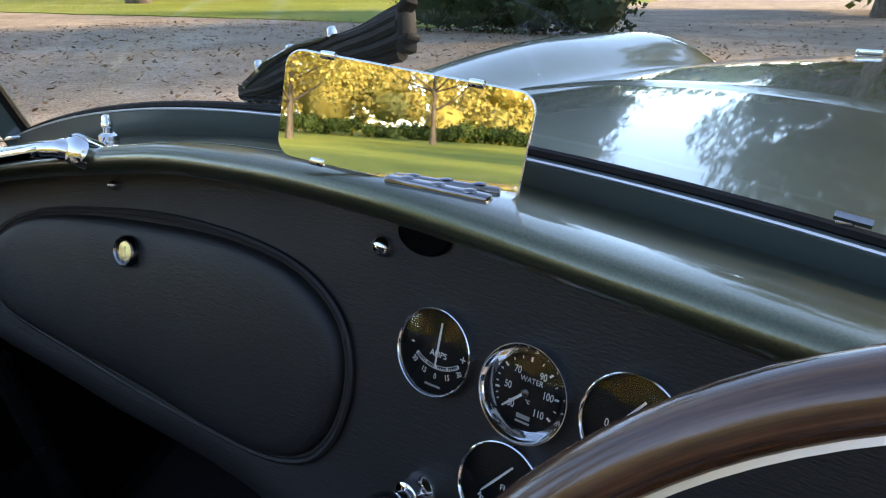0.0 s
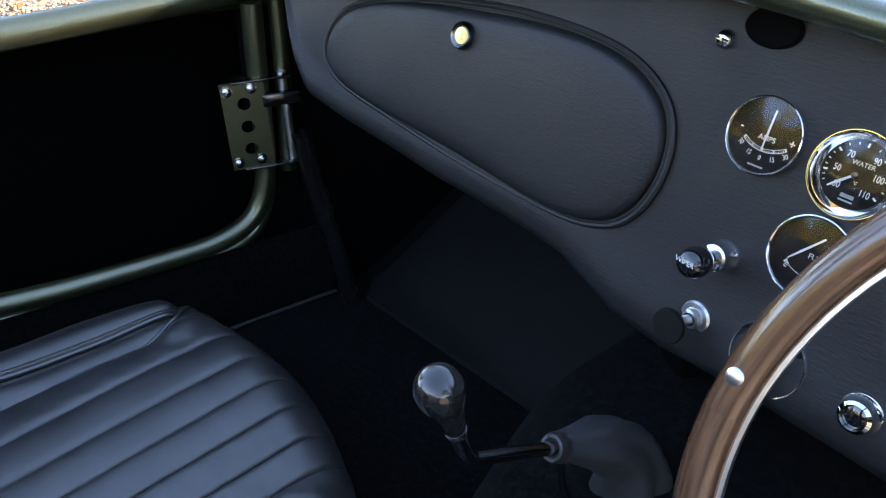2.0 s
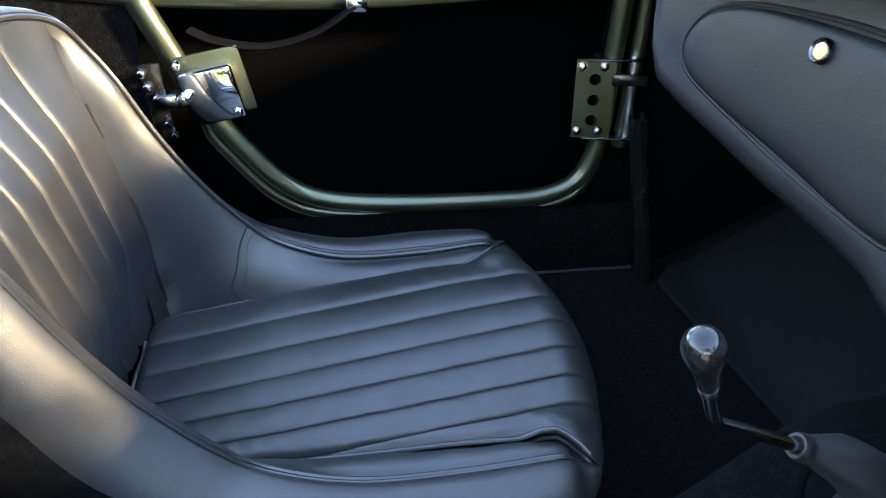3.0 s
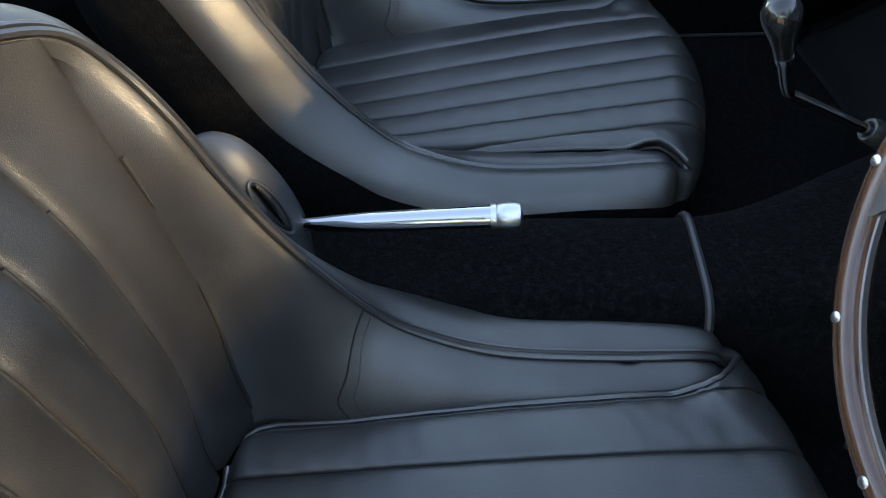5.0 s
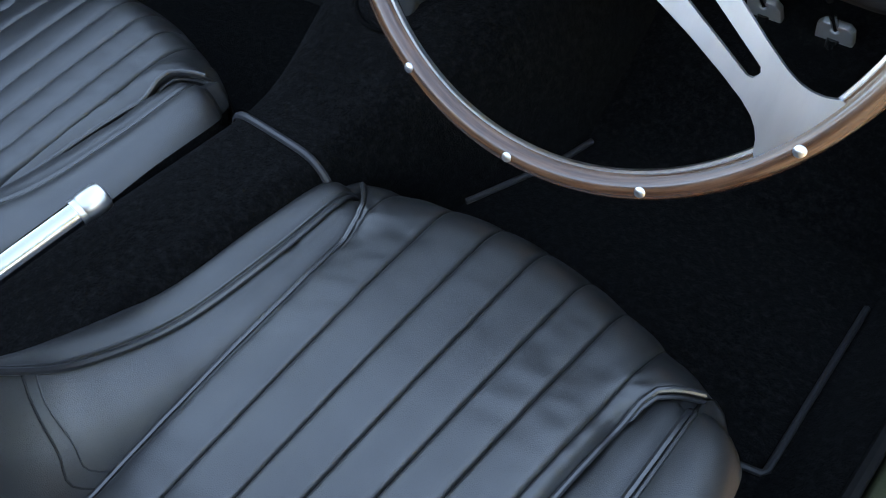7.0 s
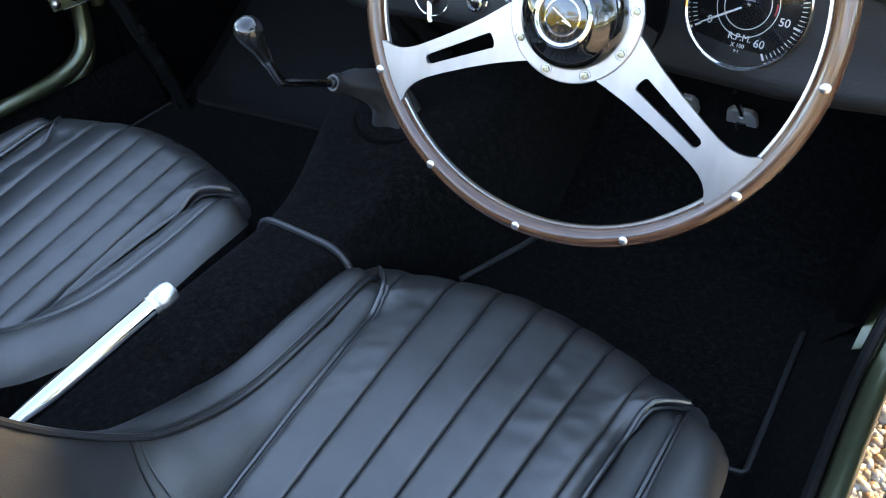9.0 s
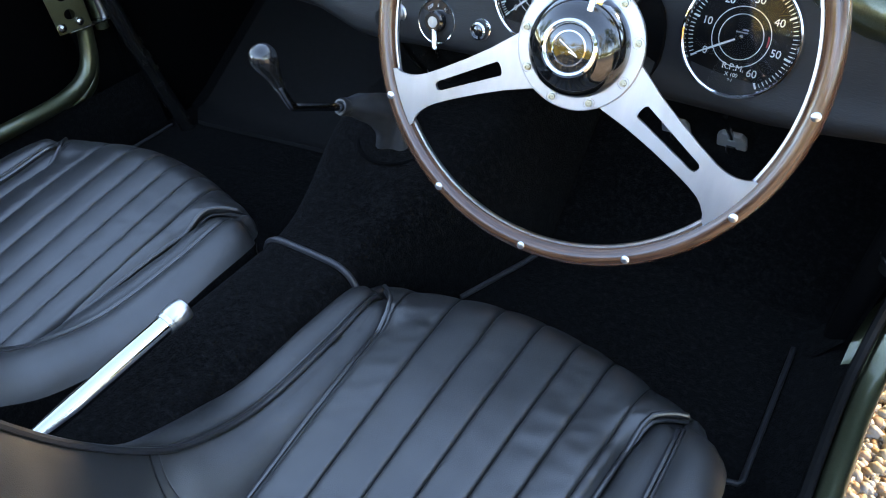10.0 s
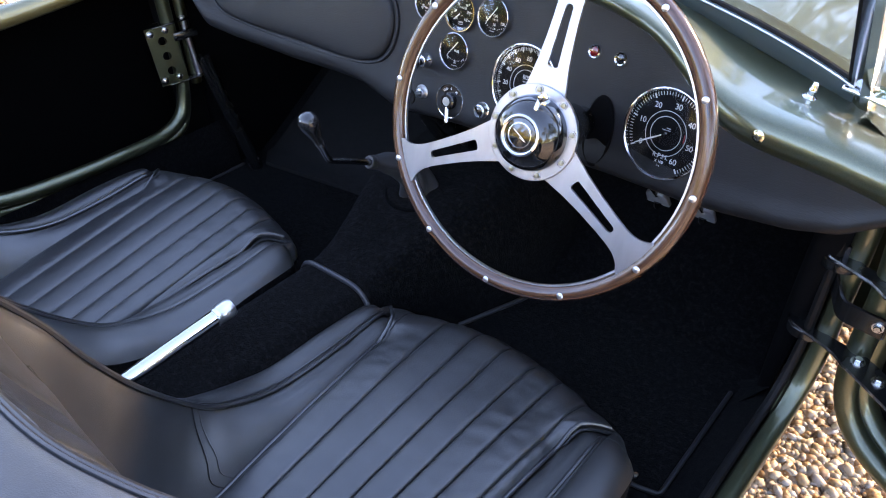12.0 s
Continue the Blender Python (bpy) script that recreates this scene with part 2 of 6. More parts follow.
spread(WOOD, wood_grain, 0.2, 0.27)


def clear_glass(name, tint=(1, 1, 1), ior=1.5):
    mat = bpy.data.materials.new(name)
    mat.use_nodes = True
    n, l = mat.node_tree.nodes, mat.node_tree.links
    n.clear()
    out, mx = n.new("ShaderNodeOutputMaterial"), n.new("ShaderNodeMixShader")
    see, shine, fr = n.new("ShaderNodeBsdfTransparent"), n.new("ShaderNodeBsdfGlossy"), n.new("ShaderNodeFresnel")
    see.inputs[0].default_value = (*tint, 1)
    shine.inputs["Roughness"].default_value = 0.0
    fr.inputs["IOR"].default_value = ior
    l.new(fr.outputs[0], mx.inputs[0])
    l.new(see.outputs[0], mx.inputs[1])
    l.new(shine.outputs[0], mx.inputs[2])
    l.new(mx.outputs[0], out.inputs[0])
    return mat


GLASS = clear_glass("windscreen_glass", (0.97, 0.98, 0.97))
LENS = clear_glass("gauge_glass", (1, 1, 1), 1.5)

GRAVEL = material("gravel_ground", (0.3, 0.24, 0.19), 0.9)
v = coords(GRAVEL)
vo = cells(GRAVEL, v, 75)
tone = ramp(GRAVEL, vo.outputs["Color"], [(0.1, (0.2, 0.15, 0.11)), (0.45, (0.42, 0.32, 0.23)), (0.7, (0.54, 0.45, 0.35)), (0.95, (0.66, 0.6, 0.52))])
n, l, b = nodes_of(GRAVEL)
mx = n.new("ShaderNodeMixRGB")
mx.blend_type = "MULTIPLY"
mx.inputs[0].default_value = 0.8
l.new(tone, mx.inputs[1])
l.new(ramp(GRAVEL, noise_tex(GRAVEL, v, 0.9, 8, 0.7), [(0.32, (0.42, 0.36, 0.3)), (0.62, (1, 0.94, 0.88))]), mx.inputs[2])
base(GRAVEL, mx.outputs[0])
bump(GRAVEL, vo.outputs["Distance"], 0.9, 0.012)

STONE = material("shingle_stone", (0.4, 0.3, 0.22), 0.6)
n, l, b = nodes_of(STONE)
geo = n.new("ShaderNodeNewGeometry")
inf = n.new("ShaderNodeObjectInfo")
add = n.new("ShaderNodeMath")
add.operation = "ADD"
l.new(geo.outputs["Random Per Island"], add.inputs[0])
l.new(inf.outputs["Random"], add.inputs[1])
fr = n.new("ShaderNodeMath")
fr.operation = "FRACT"
l.new(add.outputs[0], fr.inputs[0])
tone = ramp(STONE, fr.outputs[0], [(0.0, (0.18, 0.14, 0.12)), (0.16, (0.40, 0.22, 0.10)), (0.34, (0.46, 0.32, 0.19)), (0.52, (0.52, 0.42, 0.31)), (0.70, (0.30, 0.26, 0.23)), (0.85, (0.56, 0.51, 0.45)), (1.0, (0.36, 0.18, 0.08))])
mx = n.new("ShaderNodeMixRGB")
mx.blend_type = "MULTIPLY"
mx.inputs[0].default_value = 0.6
l.new(tone, mx.inputs[1])
l.new(ramp(STONE, noise_tex(STONE, coords(STONE), 160, 4), [(0.3, g3(0.55)), (0.65, g3(1.0))]), mx.inputs[2])
base(STONE, mx.outputs[0])
spread(STONE, noise_tex(STONE, coords(STONE), 60, 3), 0.45, 0.75)

LAWN = material("lawn_grass", (0.09, 0.14, 0.02), 0.9, spec=0.2)
v = coords(LAWN)
base(LAWN, ramp(LAWN, noise_tex(LAWN, v, 0.35, 8, 0.65), [(0.3, (0.19, 0.23, 0.04)), (0.55, (0.27, 0.31, 0.06)), (0.75, (0.33, 0.31, 0.10))]))
bump(LAWN, noise_tex(LAWN, v, 18, 6, 0.7), 1.0, 0.05)


def foliage(name, a, b2, c):
    mat = material(name, a, 0.65, spec=0.3)
    n, l, b = nodes_of(mat)
    geo = n.new("ShaderNodeNewGeometry")
    base(mat, ramp(mat, geo.outputs["Random Per Island"], [(0.0, a), (0.5, b2), (1.0, c)]))
    b.inputs["Transmission Weight"].default_value = 0.0
    b.inputs["Subsurface Weight"].default_value = 0.0
    return mat


LEAF_GREEN = foliage("green_leaves", (0.03, 0.06, 0.012), (0.06, 0.1, 0.02), (0.12, 0.15, 0.03))
LEAF_GOLD = foliage("golden_leaves", (0.26, 0.19, 0.045), (0.40, 0.32, 0.075), (0.34, 0.33, 0.10))
LEAF_RUST = foliage("rust_leaves", (0.25, 0.09, 0.03), (0.36, 0.17, 0.05), (0.42, 0.25, 0.08))
LEAF_DARK = foliage("dark_evergreen_leaves", (0.012, 0.028, 0.008), (0.025, 0.045, 0.012), (0.04, 0.06, 0.018))
BARK = material("bark", (0.12, 0.09, 0.065), 0.9)
bump(BARK, noise_tex(BARK, coords(BARK, (6, 6, 1.5)), 3, 6, 0.7), 0.9, 0.03)
base(BARK, ramp(BARK, noise_tex(BARK, coords(BARK, (5, 5, 1)), 3, 5), [(0.3, (0.06, 0.045, 0.032)), (0.7, (0.2, 0.16, 0.12))]))


# ---- ground and surroundings ----
def wavy_sheet(radius_in, radius_out, z, rings=24, segs=96):
    rows = []
    for i in range(rings + 1):
        r = radius_in + (radius_out - radius_in) * (i / rings) ** 2.2
        rows.append([(r * math.cos(2 * math.pi * j / segs), r * math.sin(2 * math.pi * j / segs), z) for j in range(segs)])
    bm = grid(rows, close_v=True)
    bmesh.ops.remove_doubles(bm, verts=bm.verts, dist=1e-5)
    bmesh.ops.recalc_face_normals(bm, faces=bm.faces)
    return bm


ground = solo("ground", wavy_sheet(0.0, 600, 0.0), GRAVEL, "shingle gravel drive strewn with brown autumn leaves", "ground", kind="structure")


def lawn_patch(name, outline, z, label):
    rnd = random.Random(7)
    pts = spline([(x, y, 0) for x, y in outline], 160, closed=True)
    rim = [(p.x + rnd.uniform(-0.12, 0.12), p.y + rnd.uniform(-0.12, 0.12)) for p in pts]
    return solo(name, plate(rim, 0.02, pose(0, 0, z)), LAWN, label, "lawn", kind="structure")


lawn_patch("lawn", [(-9, 11.8), (-13, 11.2), (-30, 4), (-60, -10), (-120, 20), (-90, 120), (-30, 90), (-16, 40), (-11, 20)], 0.022, "mown green lawn bordering the gravel drive")
lawn_patch("lawn", [(-60, -14), (-25, -12.5), (-8, -11), (8, -11.5), (30, -13), (70, -20), (120, -80), (40, -160), (-60, -150), (-140, -70)], 0.022, "sunlit mown lawn behind the car")
lawn_patch("lawn", [(14, 4), (20, -6), (60, -10), (120, 10), (90, 80), (30, 60), (16, 30)], 0.022, "mown green lawn beside the gravel drive")


def stone_shape():
    bm = bmesh.new()
    bmesh.ops.create_icosphere(bm, subdivisions=1, radius=1.0)
    vs = np.array([v.co[:] for v in bm.verts])
    fs = np.array([[v.index for v in f.verts] for f in bm.faces])
    bm.free()
    return vs, fs


def stones(count, x0, x1, y0, y1, seed, size=(0.007, 0.017), keep=None, centred=False):
    """Verts and faces of scattered flattened pebbles."""
    rng = np.random.default_rng(seed)
    sv, sf = stone_shape()
    vs, fs = [], []
    for i in range(count):
        c = (0.0, 0.0) if centred else rng.uniform((x0, y0), (x1, y1))
        edge = min(c[0] - x0, x1 - c[0], c[1] - y0, y1 - c[1]) / min(x1 - x0, y1 - y0)
        if not centred and rng.uniform() > edge * 6 or (keep and not keep(*c)):
            continue
        s = rng.uniform(*size) * np.array([rng.uniform(0.8, 1.45), rng.uniform(0.75, 1.05), rng.uniform(0.5, 0.8)])
        p = sv * s * (1 + rng.uniform(-0.13, 0.13, (len(sv), 1)))
        q = Euler((rng.uniform(-0.5, 0.5), rng.uniform(-0.5, 0.5), rng.uniform(0, 6.28))).to_matrix()
        p = p @ np.array(q).T + (c[0], c[1], s[2] * rng.uniform(0.2, 1.0))
        fs.append(sf + len(vs) * len(sv))
        vs.append(p)
    return np.concatenate(vs), np.concatenate(fs)


def stuff_mesh(name, vs, fs, mat, label, category):
    me = bpy.data.meshes.new(name)
    me.from_pydata(vs.tolist(), [], fs.tolist())
    me.shade_smooth()
    me.materials.append(mat)
    return tagged(new(name, me), label, category, kind="stuff")


NEAR = (0.70, 0.95, 0.28, 0.53)
stuff_mesh("gravel", *stones(24000, 0.50, 1.30, 0.05, 1.1, 9, (0.0034, 0.0062)), STONE, "small grit between the pebbles beside the car", "gravel")
stuff_mesh("gravel", *stones(21000, 0.36, 1.45, 0.0, 1.5, 3, (0.0058, 0.0115), keep=lambda x, y: not (NEAR[0] < x < NEAR[1] and NEAR[2] < y < NEAR[3])), STONE, "loose mixed shingle pebbles beside the car", "gravel")
stuff_mesh("gravel", *stones(12000, -4.6, -0.95, 0.0, 3.6, 4, (0.006, 0.013)), STONE, "loose brown shingle pebbles beside the passenger door", "gravel")


def scatter_leaves(count, x0, x1, y0, y1, seed):
    rng = np.random.default_rng(seed)
    vs, fs = [], []
    for i in range(count):
        c = Vector((rng.uniform(x0, x1), rng.uniform(y0, y1), 0.015 + rng.uniform(0, 0.02)))
        q = Euler((rng.uniform(-0.5, 0.5), rng.uniform(-0.5, 0.5), rng.uniform(0, 6.28))).to_matrix()
        s = rng.uniform(0.018, 0.04)
        for a, b2, d in ((-1, 0, 0), (-0.3, 0.45, 0.15), (0.6, 0.35, 0.0), (1.1, 0, 0.2), (0.6, -0.35, 0.05), (-0.3, -0.45, 0.18)):
            vs.append((c + q @ Vector((a, b2, d)) * s)[:])
        k = 6 * i
        fs.append((k, k + 1, k + 2, k + 3, k + 4, k + 5))
    me = bpy.data.meshes.new("leaf_litter")
    me.from_pydata(vs, [], fs)
    me.materials.append(LEAF_LITTER)
    return tagged(new("leaf_litter", me), "fallen brown leaves scattered over the gravel", "leaf litter", kind="stuff")


LEAF_LITTER = foliage("fallen_leaves", (0.09, 0.05, 0.025), (0.2, 0.11, 0.05), (0.33, 0.2, 0.09))
scatter_leaves(4000, -14, -1.0, 0.5, 12, 11)
scatter_leaves(2500, -6, 10, 5, 26, 12)


def leaf_cloud(centres, count, size, seed, spread_to=1.0):
    """Many small leaf blades strewn about the clump centres (x, y, z, radius)."""
    rng = np.random.default_rng(seed)
    cs = np.array(centres)
    pick = rng.choice(len(cs), count, p=cs[:, 3] ** 2 / (cs[:, 3] ** 2).sum())
    way = rng.normal(size=(count, 3))
    way /= np.linalg.norm(way, axis=1)[:, None]
    mid = cs[pick, :3] + way * (cs[pick, 3] * rng.uniform(0.45, 1.0, count) ** 0.6 * spread_to)[:, None]
    a = rng.normal(size=(count, 3))
    a /= np.linalg.norm(a, axis=1)[:, None]
    b2 = np.cross(a, rng.normal(size=(count, 3)))
    b2 /= np.linalg.norm(b2, axis=1)[:, None]
    s = size * rng.uniform(0.6, 1.4, (count, 1))
    vs = np.stack([mid - a * s, mid + b2 * s * 0.55, mid + a * s, mid - b2 * s * 0.55], 1).reshape(-1, 3)
    fs = np.arange(4 * count).reshape(-1, 4)
    return vs, fs


def tree(x, y, height, spread_r, mat, seed, label, leaves=6000, leaf=0.10, trunk_r=None):
    rnd = random.Random(seed)
    root = thing("tree", label, "tree", group="trees round the drive", at=pose(x, y, 0))
    tr = trunk_r or height * 0.024
    top = height * 0.62
    lean = Vector((rnd.uniform(-0.5, 0.5), rnd.uniform(-0.5, 0.5), 0))
    spine = spline([(0, 0, -0.1), (lean.x * 0.2, lean.y * 0.2, top * 0.3), (lean.x * 0.6, lean.y * 0.6, top * 0.65), (lean.x, lean.y, top)], 9)
    bms = [tube(spine, [tr * (1.35 if i == 0 else 1.0 - 0.09 * i) for i in range(9)], 10)]
    clumps = []
    for k in range(11):
        f = rnd.uniform(0.35, 1.0)
        s = spine[min(8, int(f * 8))]
        ang = k * 2.4 + rnd.uniform(-0.4, 0.4)
        reach = spread_r * rnd.uniform(0.55, 1.0) * (1.15 - 0.5 * f)
        end = s + Vector((math.cos(ang) * reach, math.sin(ang) * reach, height * rnd.uniform(0.1, 0.3)))
        mid = (s + end) / 2 + Vector((0, 0, -0.06 * height * rnd.random()))
        bms.append(tube(spline([s, mid, end], 6), [tr * 0.42 * (1 - 0.16 * i) for i in range(6)], 6))
        for q in range(3):
            p = mid.lerp(end, 0.3 + 0.4 * q) + Vector((rnd.uniform(-1, 1), rnd.uniform(-1, 1), rnd.uniform(-0.5, 0.8))) * spread_r * 0.16
            clumps.append((p.x, p.y, p.z, spread_r * rnd.uniform(0.17, 0.34)))
    for k in range(7):
        clumps.append((lean.x + rnd.uniform(-0.4, 0.4) * spread_r, lean.y + rnd.uniform(-0.4, 0.4) * spread_r, height * rnd.uniform(0.72, 0.95), spread_r * rnd.uniform(0.2, 0.34)))
    part("trunk", joined(*bms), BARK, root)
    vs, fs = leaf_cloud(clumps, leaves, leaf, seed)
    me = bpy.data.meshes.new("crown")
    me.from_pydata(vs.tolist(), [], fs.tolist())
    me.materials.append(mat)
    crown = new("crown", me)
    crown.parent = root
    return root


TREES = [
    # first two: out of view, added to shade the car and dapple the sun
    (11.5, 5.4, 14, 5.2, LEAF_GOLD, "unseen tall spreading golden tree, added to shade the car"),
    (6.6, 12.4, 12, 4.2, LEAF_GOLD, "unseen thin golden tree, added to dapple the sun"),
    (-3.4, 24.0, 14, 4.0, LEAF_GREEN, "tall green tree behind the yew"),
    (-27.0, 22.0, 13, 5.0, LEAF_GREEN, "tall green broadleaf tree beyond the lawn"),
    (2.5, 24.0, 15, 6.0, LEAF_GREEN, "tall green broadleaf tree beside the drive"),
    (20.0, 19.0, 14, 5.5, LEAF_GREEN, "green tree beside the gravel drive"),
    (-24.0, 14.0, 14, 5.5, LEAF_GOLD, "golden autumn tree on the lawn"),
    (-26.0, -4.0, 12, 5.0, LEAF_GREEN, "green tree on the lawn"),
    (-20.0, -30.0, 12, 5.0, LEAF_RUST, "russet autumn tree on the far lawn"),
    (-11.0, -36.0, 13, 5.5, LEAF_GOLD, "golden autumn tree on the far lawn"),
    (-3.0, -33.0, 12, 5.0, LEAF_GOLD, "yellow autumn tree on the far lawn"),
    (4.0, -38.0, 13, 5.5, LEAF_GOLD, "golden autumn tree with pale trunk on the lawn"),
    (11.0, -34.0, 12, 5.0, LEAF_RUST, "russet autumn tree on the lawn"),
    (20.0, -33.0, 12, 4.5, LEAF_RUST, "rust-red autumn tree at the lawn's edge"),
    (26.0, 2.0, 13, 5.5, LEAF_GOLD, "golden autumn tree beside the lawn"),
    (-26.0, 5.0, 18, 6.5, LEAF_GREEN, "tall green tree beyond the gravel"),
    (-24.0, -9.0, 17, 6.5, LEAF_GREEN, "broad green tree on the side lawn"),
    (-17.0, -21.0, 16, 6.0, LEAF_GREEN, "green tree at the edge of the back lawn"),
    (15.5, -3.0, 15, 5.5, LEAF_GREEN, "tall green tree beside the drive"),
    (14.0, -12.0, 15, 5.5, LEAF_GOLD, "tall golden tree beside the lawn"),
    (24.0, -14.0, 12, 5.0, LEAF_GOLD, "yellow autumn tree beside the lawn"),
]
for i, (x, y, h, r, mat, label) in enumerate(TREES):
    behind = y < -25
    # leaf count of tree 1 sets how much sun gets through to the cockpit
    tree(x, y, h, r, mat, 40 + i, label, 2300 if i == 1 else 16000 if 2 <= i <= 6 or 14 <= i <= 18 or behind else 6000, 0.085 if behind else 0.10, 0.15 if behind else None)


def hedge_mass(name, clumps, count, leaf, mat, seed, label, category, kind="", core_size=0.6):
    vs, fs = leaf_cloud(clumps, count, leaf, seed)
    core = bmesh.new()
    for x, y, z, r in clumps:
        bmesh.ops.create_icosphere(core, subdivisions=2, radius=r * core_size, matrix=Matrix.Translation((x, y, z)))
    for w in core.verts:
        w.co += Vector(noise.noise_vector(w.co * 2.0)) * 0.15
    me = bpy.data.meshes.new(name)
    n0 = len(core.verts)
    core.verts.index_update()
    cv = [w.co[:] for w in core.verts]
    cf = [[w.index for w in f.verts] for f in core.faces]
    core.free()
    me.from_pydata(cv + vs.tolist(), [], cf + (fs + n0).tolist())
    me.materials.append(mat)
    return tagged(new(name, me), label, category, kind=kind)


rnd = random.Random(5)
hedge_mass("yew_shrub", [(-8.6 + 0.55 * i, 10.9 + rnd.uniform(-0.3, 0.3) + 0.22 * i, 0.55 + 0.8 * k, 0.85) for i in range(6) for k in range(5)], 15000, 0.06, LEAF_DARK, 61, "dark clipped yew shrub at the drive's edge", "shrub")
ring = []
for i in range(150):
    a = 2 * math.pi * i / 150 + rnd.uniform(-0.02, 0.02)
    d = rnd.uniform(85, 110)
    ring.append((d * math.cos(a), d * math.sin(a), rnd.uniform(3, 8), rnd.uniform(4.5, 8.0)))
hedge_mass("far_woods", [c for c in ring if c[1] > 0], 12000, 0.7, LEAF_GREEN, 62, "distant belt of green woodland beyond the drive", "woods", kind="stuff")
hedge_mass("far_woods", [c for c in ring if c[1] <= 0], 40000, 0.42, LEAF_GOLD, 63, "distant belt of golden autumn woodland behind the lawn", "woods", kind="stuff", core_size=0.42)
belt = [(x, 30 + 0.04 * x + rnd.uniform(-1.5, 1.5), rnd.uniform(1.5, 9.0), rnd.uniform(1.8, 2.8)) for x in [-6.5 + 1.1 * k for k in range(22)] for q in range(3)]
belt += [(-22 - 1.0 * k, 28 - 0.8 * k, rnd.uniform(1.5, 8.0), rnd.uniform(1.8, 2.8)) for k in range(14) for q in range(3)]
hedge_mass("shrubbery", belt, 42000, 0.16, LEAF_GREEN, 64, "tall belt of green shrubs and trees across the drive", "woods", kind="stuff", core_size=0.45)

belt = [(x, -54 + rnd.uniform(-2, 2), rnd.uniform(1.0, 12.0), rnd.uniform(2.4, 3.6)) for x in [-44 + 2.2 * k for k in range(41)] for q in range(4)]
hedge_mass("shrubbery", belt, 80000, 0.20, LEAF_GOLD, 65, "tall golden autumn thicket beyond the back lawn", "woods", kind="stuff", core_size=0.5)
belt = [(x, -50 + rnd.uniform(-1, 1), rnd.uniform(0.3, 0.9), rnd.uniform(0.5, 0.8)) for x in [-44 + 0.8 * k for k in range(110)]]
hedge_mass("hedge", belt, 30000, 0.12, LEAF_GREEN, 66, "low green hedge along the back lawn", "hedge", kind="stuff", core_size=0.7)


# ---- car: shared shapes ----
def dash_y(x, z):
    return 0.431 + 0.25 * (z - 0.708) - 0.19 * (x - 0.05) ** 2


CREST = [(-0.80, 0.62), (-0.68, 0.672), (-0.513, 0.730), (-0.392, 0.760), (-0.344, 0.770), (-0.186, 0.797), (-0.078, 0.802), (0.002, 0.801), (0.117, 0.793), (0.195, 0.789), (0.27, 0.785), (0.32, 0.777), (0.36, 0.765), (0.39, 0.750), (0.42, 0.729), (0.45, 0.711), (0.48, 0.703), (0.53, 0.701), (0.58, 0.700), (0.64, 0.694), (0.7, 0.686)]
CREST_TABLE = [(float(x), float(np.interp(x, [p[0] for p in CREST], [p[1] for p in CREST]))) for x in np.linspace(-0.72, 0.68, 281)]
CREST_SMOOTH = np.convolve(np.pad([p[1] for p in CREST_TABLE], 7, mode="edge"), np.ones(15) / 15, mode="valid")


def crest_z(x):
    return float(np.interp(x, [p[0] for p in CREST_TABLE], CREST_SMOOTH))


def crest_y(x):
    return 0.408 - 0.17 * (x - 0.03) ** 2


def screen_y(x):
    return 0.492 - 0.08 * x * x


def screen_z(x):
    return 0.803 - 0.03 * x - 0.18 * x * x - 0.25 * x ** 4


def xs(a, b2, n):
    return [a + (b2 - a) * i / (n - 1) for i in range(n)]


# ---- car body ----
body = thing("sports_car", "open two-seat sports car body in dark olive green paint", "car")


def smooth(t):
    t = max(0.0, min(1.0, t))
    return t * t * (3 - 2 * t)


def front_z(x, y):
    """Height of bonnet and wings."""
    ax = abs(x)
    c = 0.795 - 0.008 * (y - 0.5) - 0.022 * smooth((y - 1.2) / 0.8) - 0.28 * smooth((y - 1.75) / 0.6) ** 1.6
    tilt = -0.03 * x
    bon = c - 0.30 * ax ** 2 - 0.3 * ax ** 4
    hump = 0.70 + 0.085 * smooth((y - 0.75) / 0.95) - 0.30 * smooth((y - 1.85) / 0.55) ** 1.5
    wing = hump - 1.9 * (ax - 0.63) ** 2
    k = 0.02
    m = max(bon, wing)
    blended = m + k * math.log(math.exp((bon - m) / k) + math.exp((wing - m) / k)) - 0.006
    side = 0.55 * max(0.0, ax - 0.70) ** 1.2 * 2.6
    return blended + tilt * (1 - smooth((y - 0.5) / 0.8)) - side


def nose_in(y):
    """Narrowing of the plan towards the nose and the tail."""
    f = max(0.0, (y - 1.2) / 1.22, (-0.95 - y) / 0.95)
    return math.sqrt(1 - 0.72 * f ** 2.2)


rows = []
for i in range(46):
    y = 0.47 + (2.34 - 0.47) * i / 45
    row = []
    for j in range(61):
        u = -1 + 2 * j / 60
        x = 0.845 * u
        row.append((x * nose_in(y), y, max(0.28, front_z(x, y))))
    rows.append(row)
for row in rows:
    w = 0.86 * nose_in(row[0][1])
    row.insert(0, (-w, row[0][1], 0.34))
    row.append((w, row[-1][1], 0.34))
rows.append([(x * 0.9, 2.37, max(0.28, z * 0.55)) for x, y, z in rows[-1]])
part("front_wings", grid(rows), PAINT, body, sharp=60)

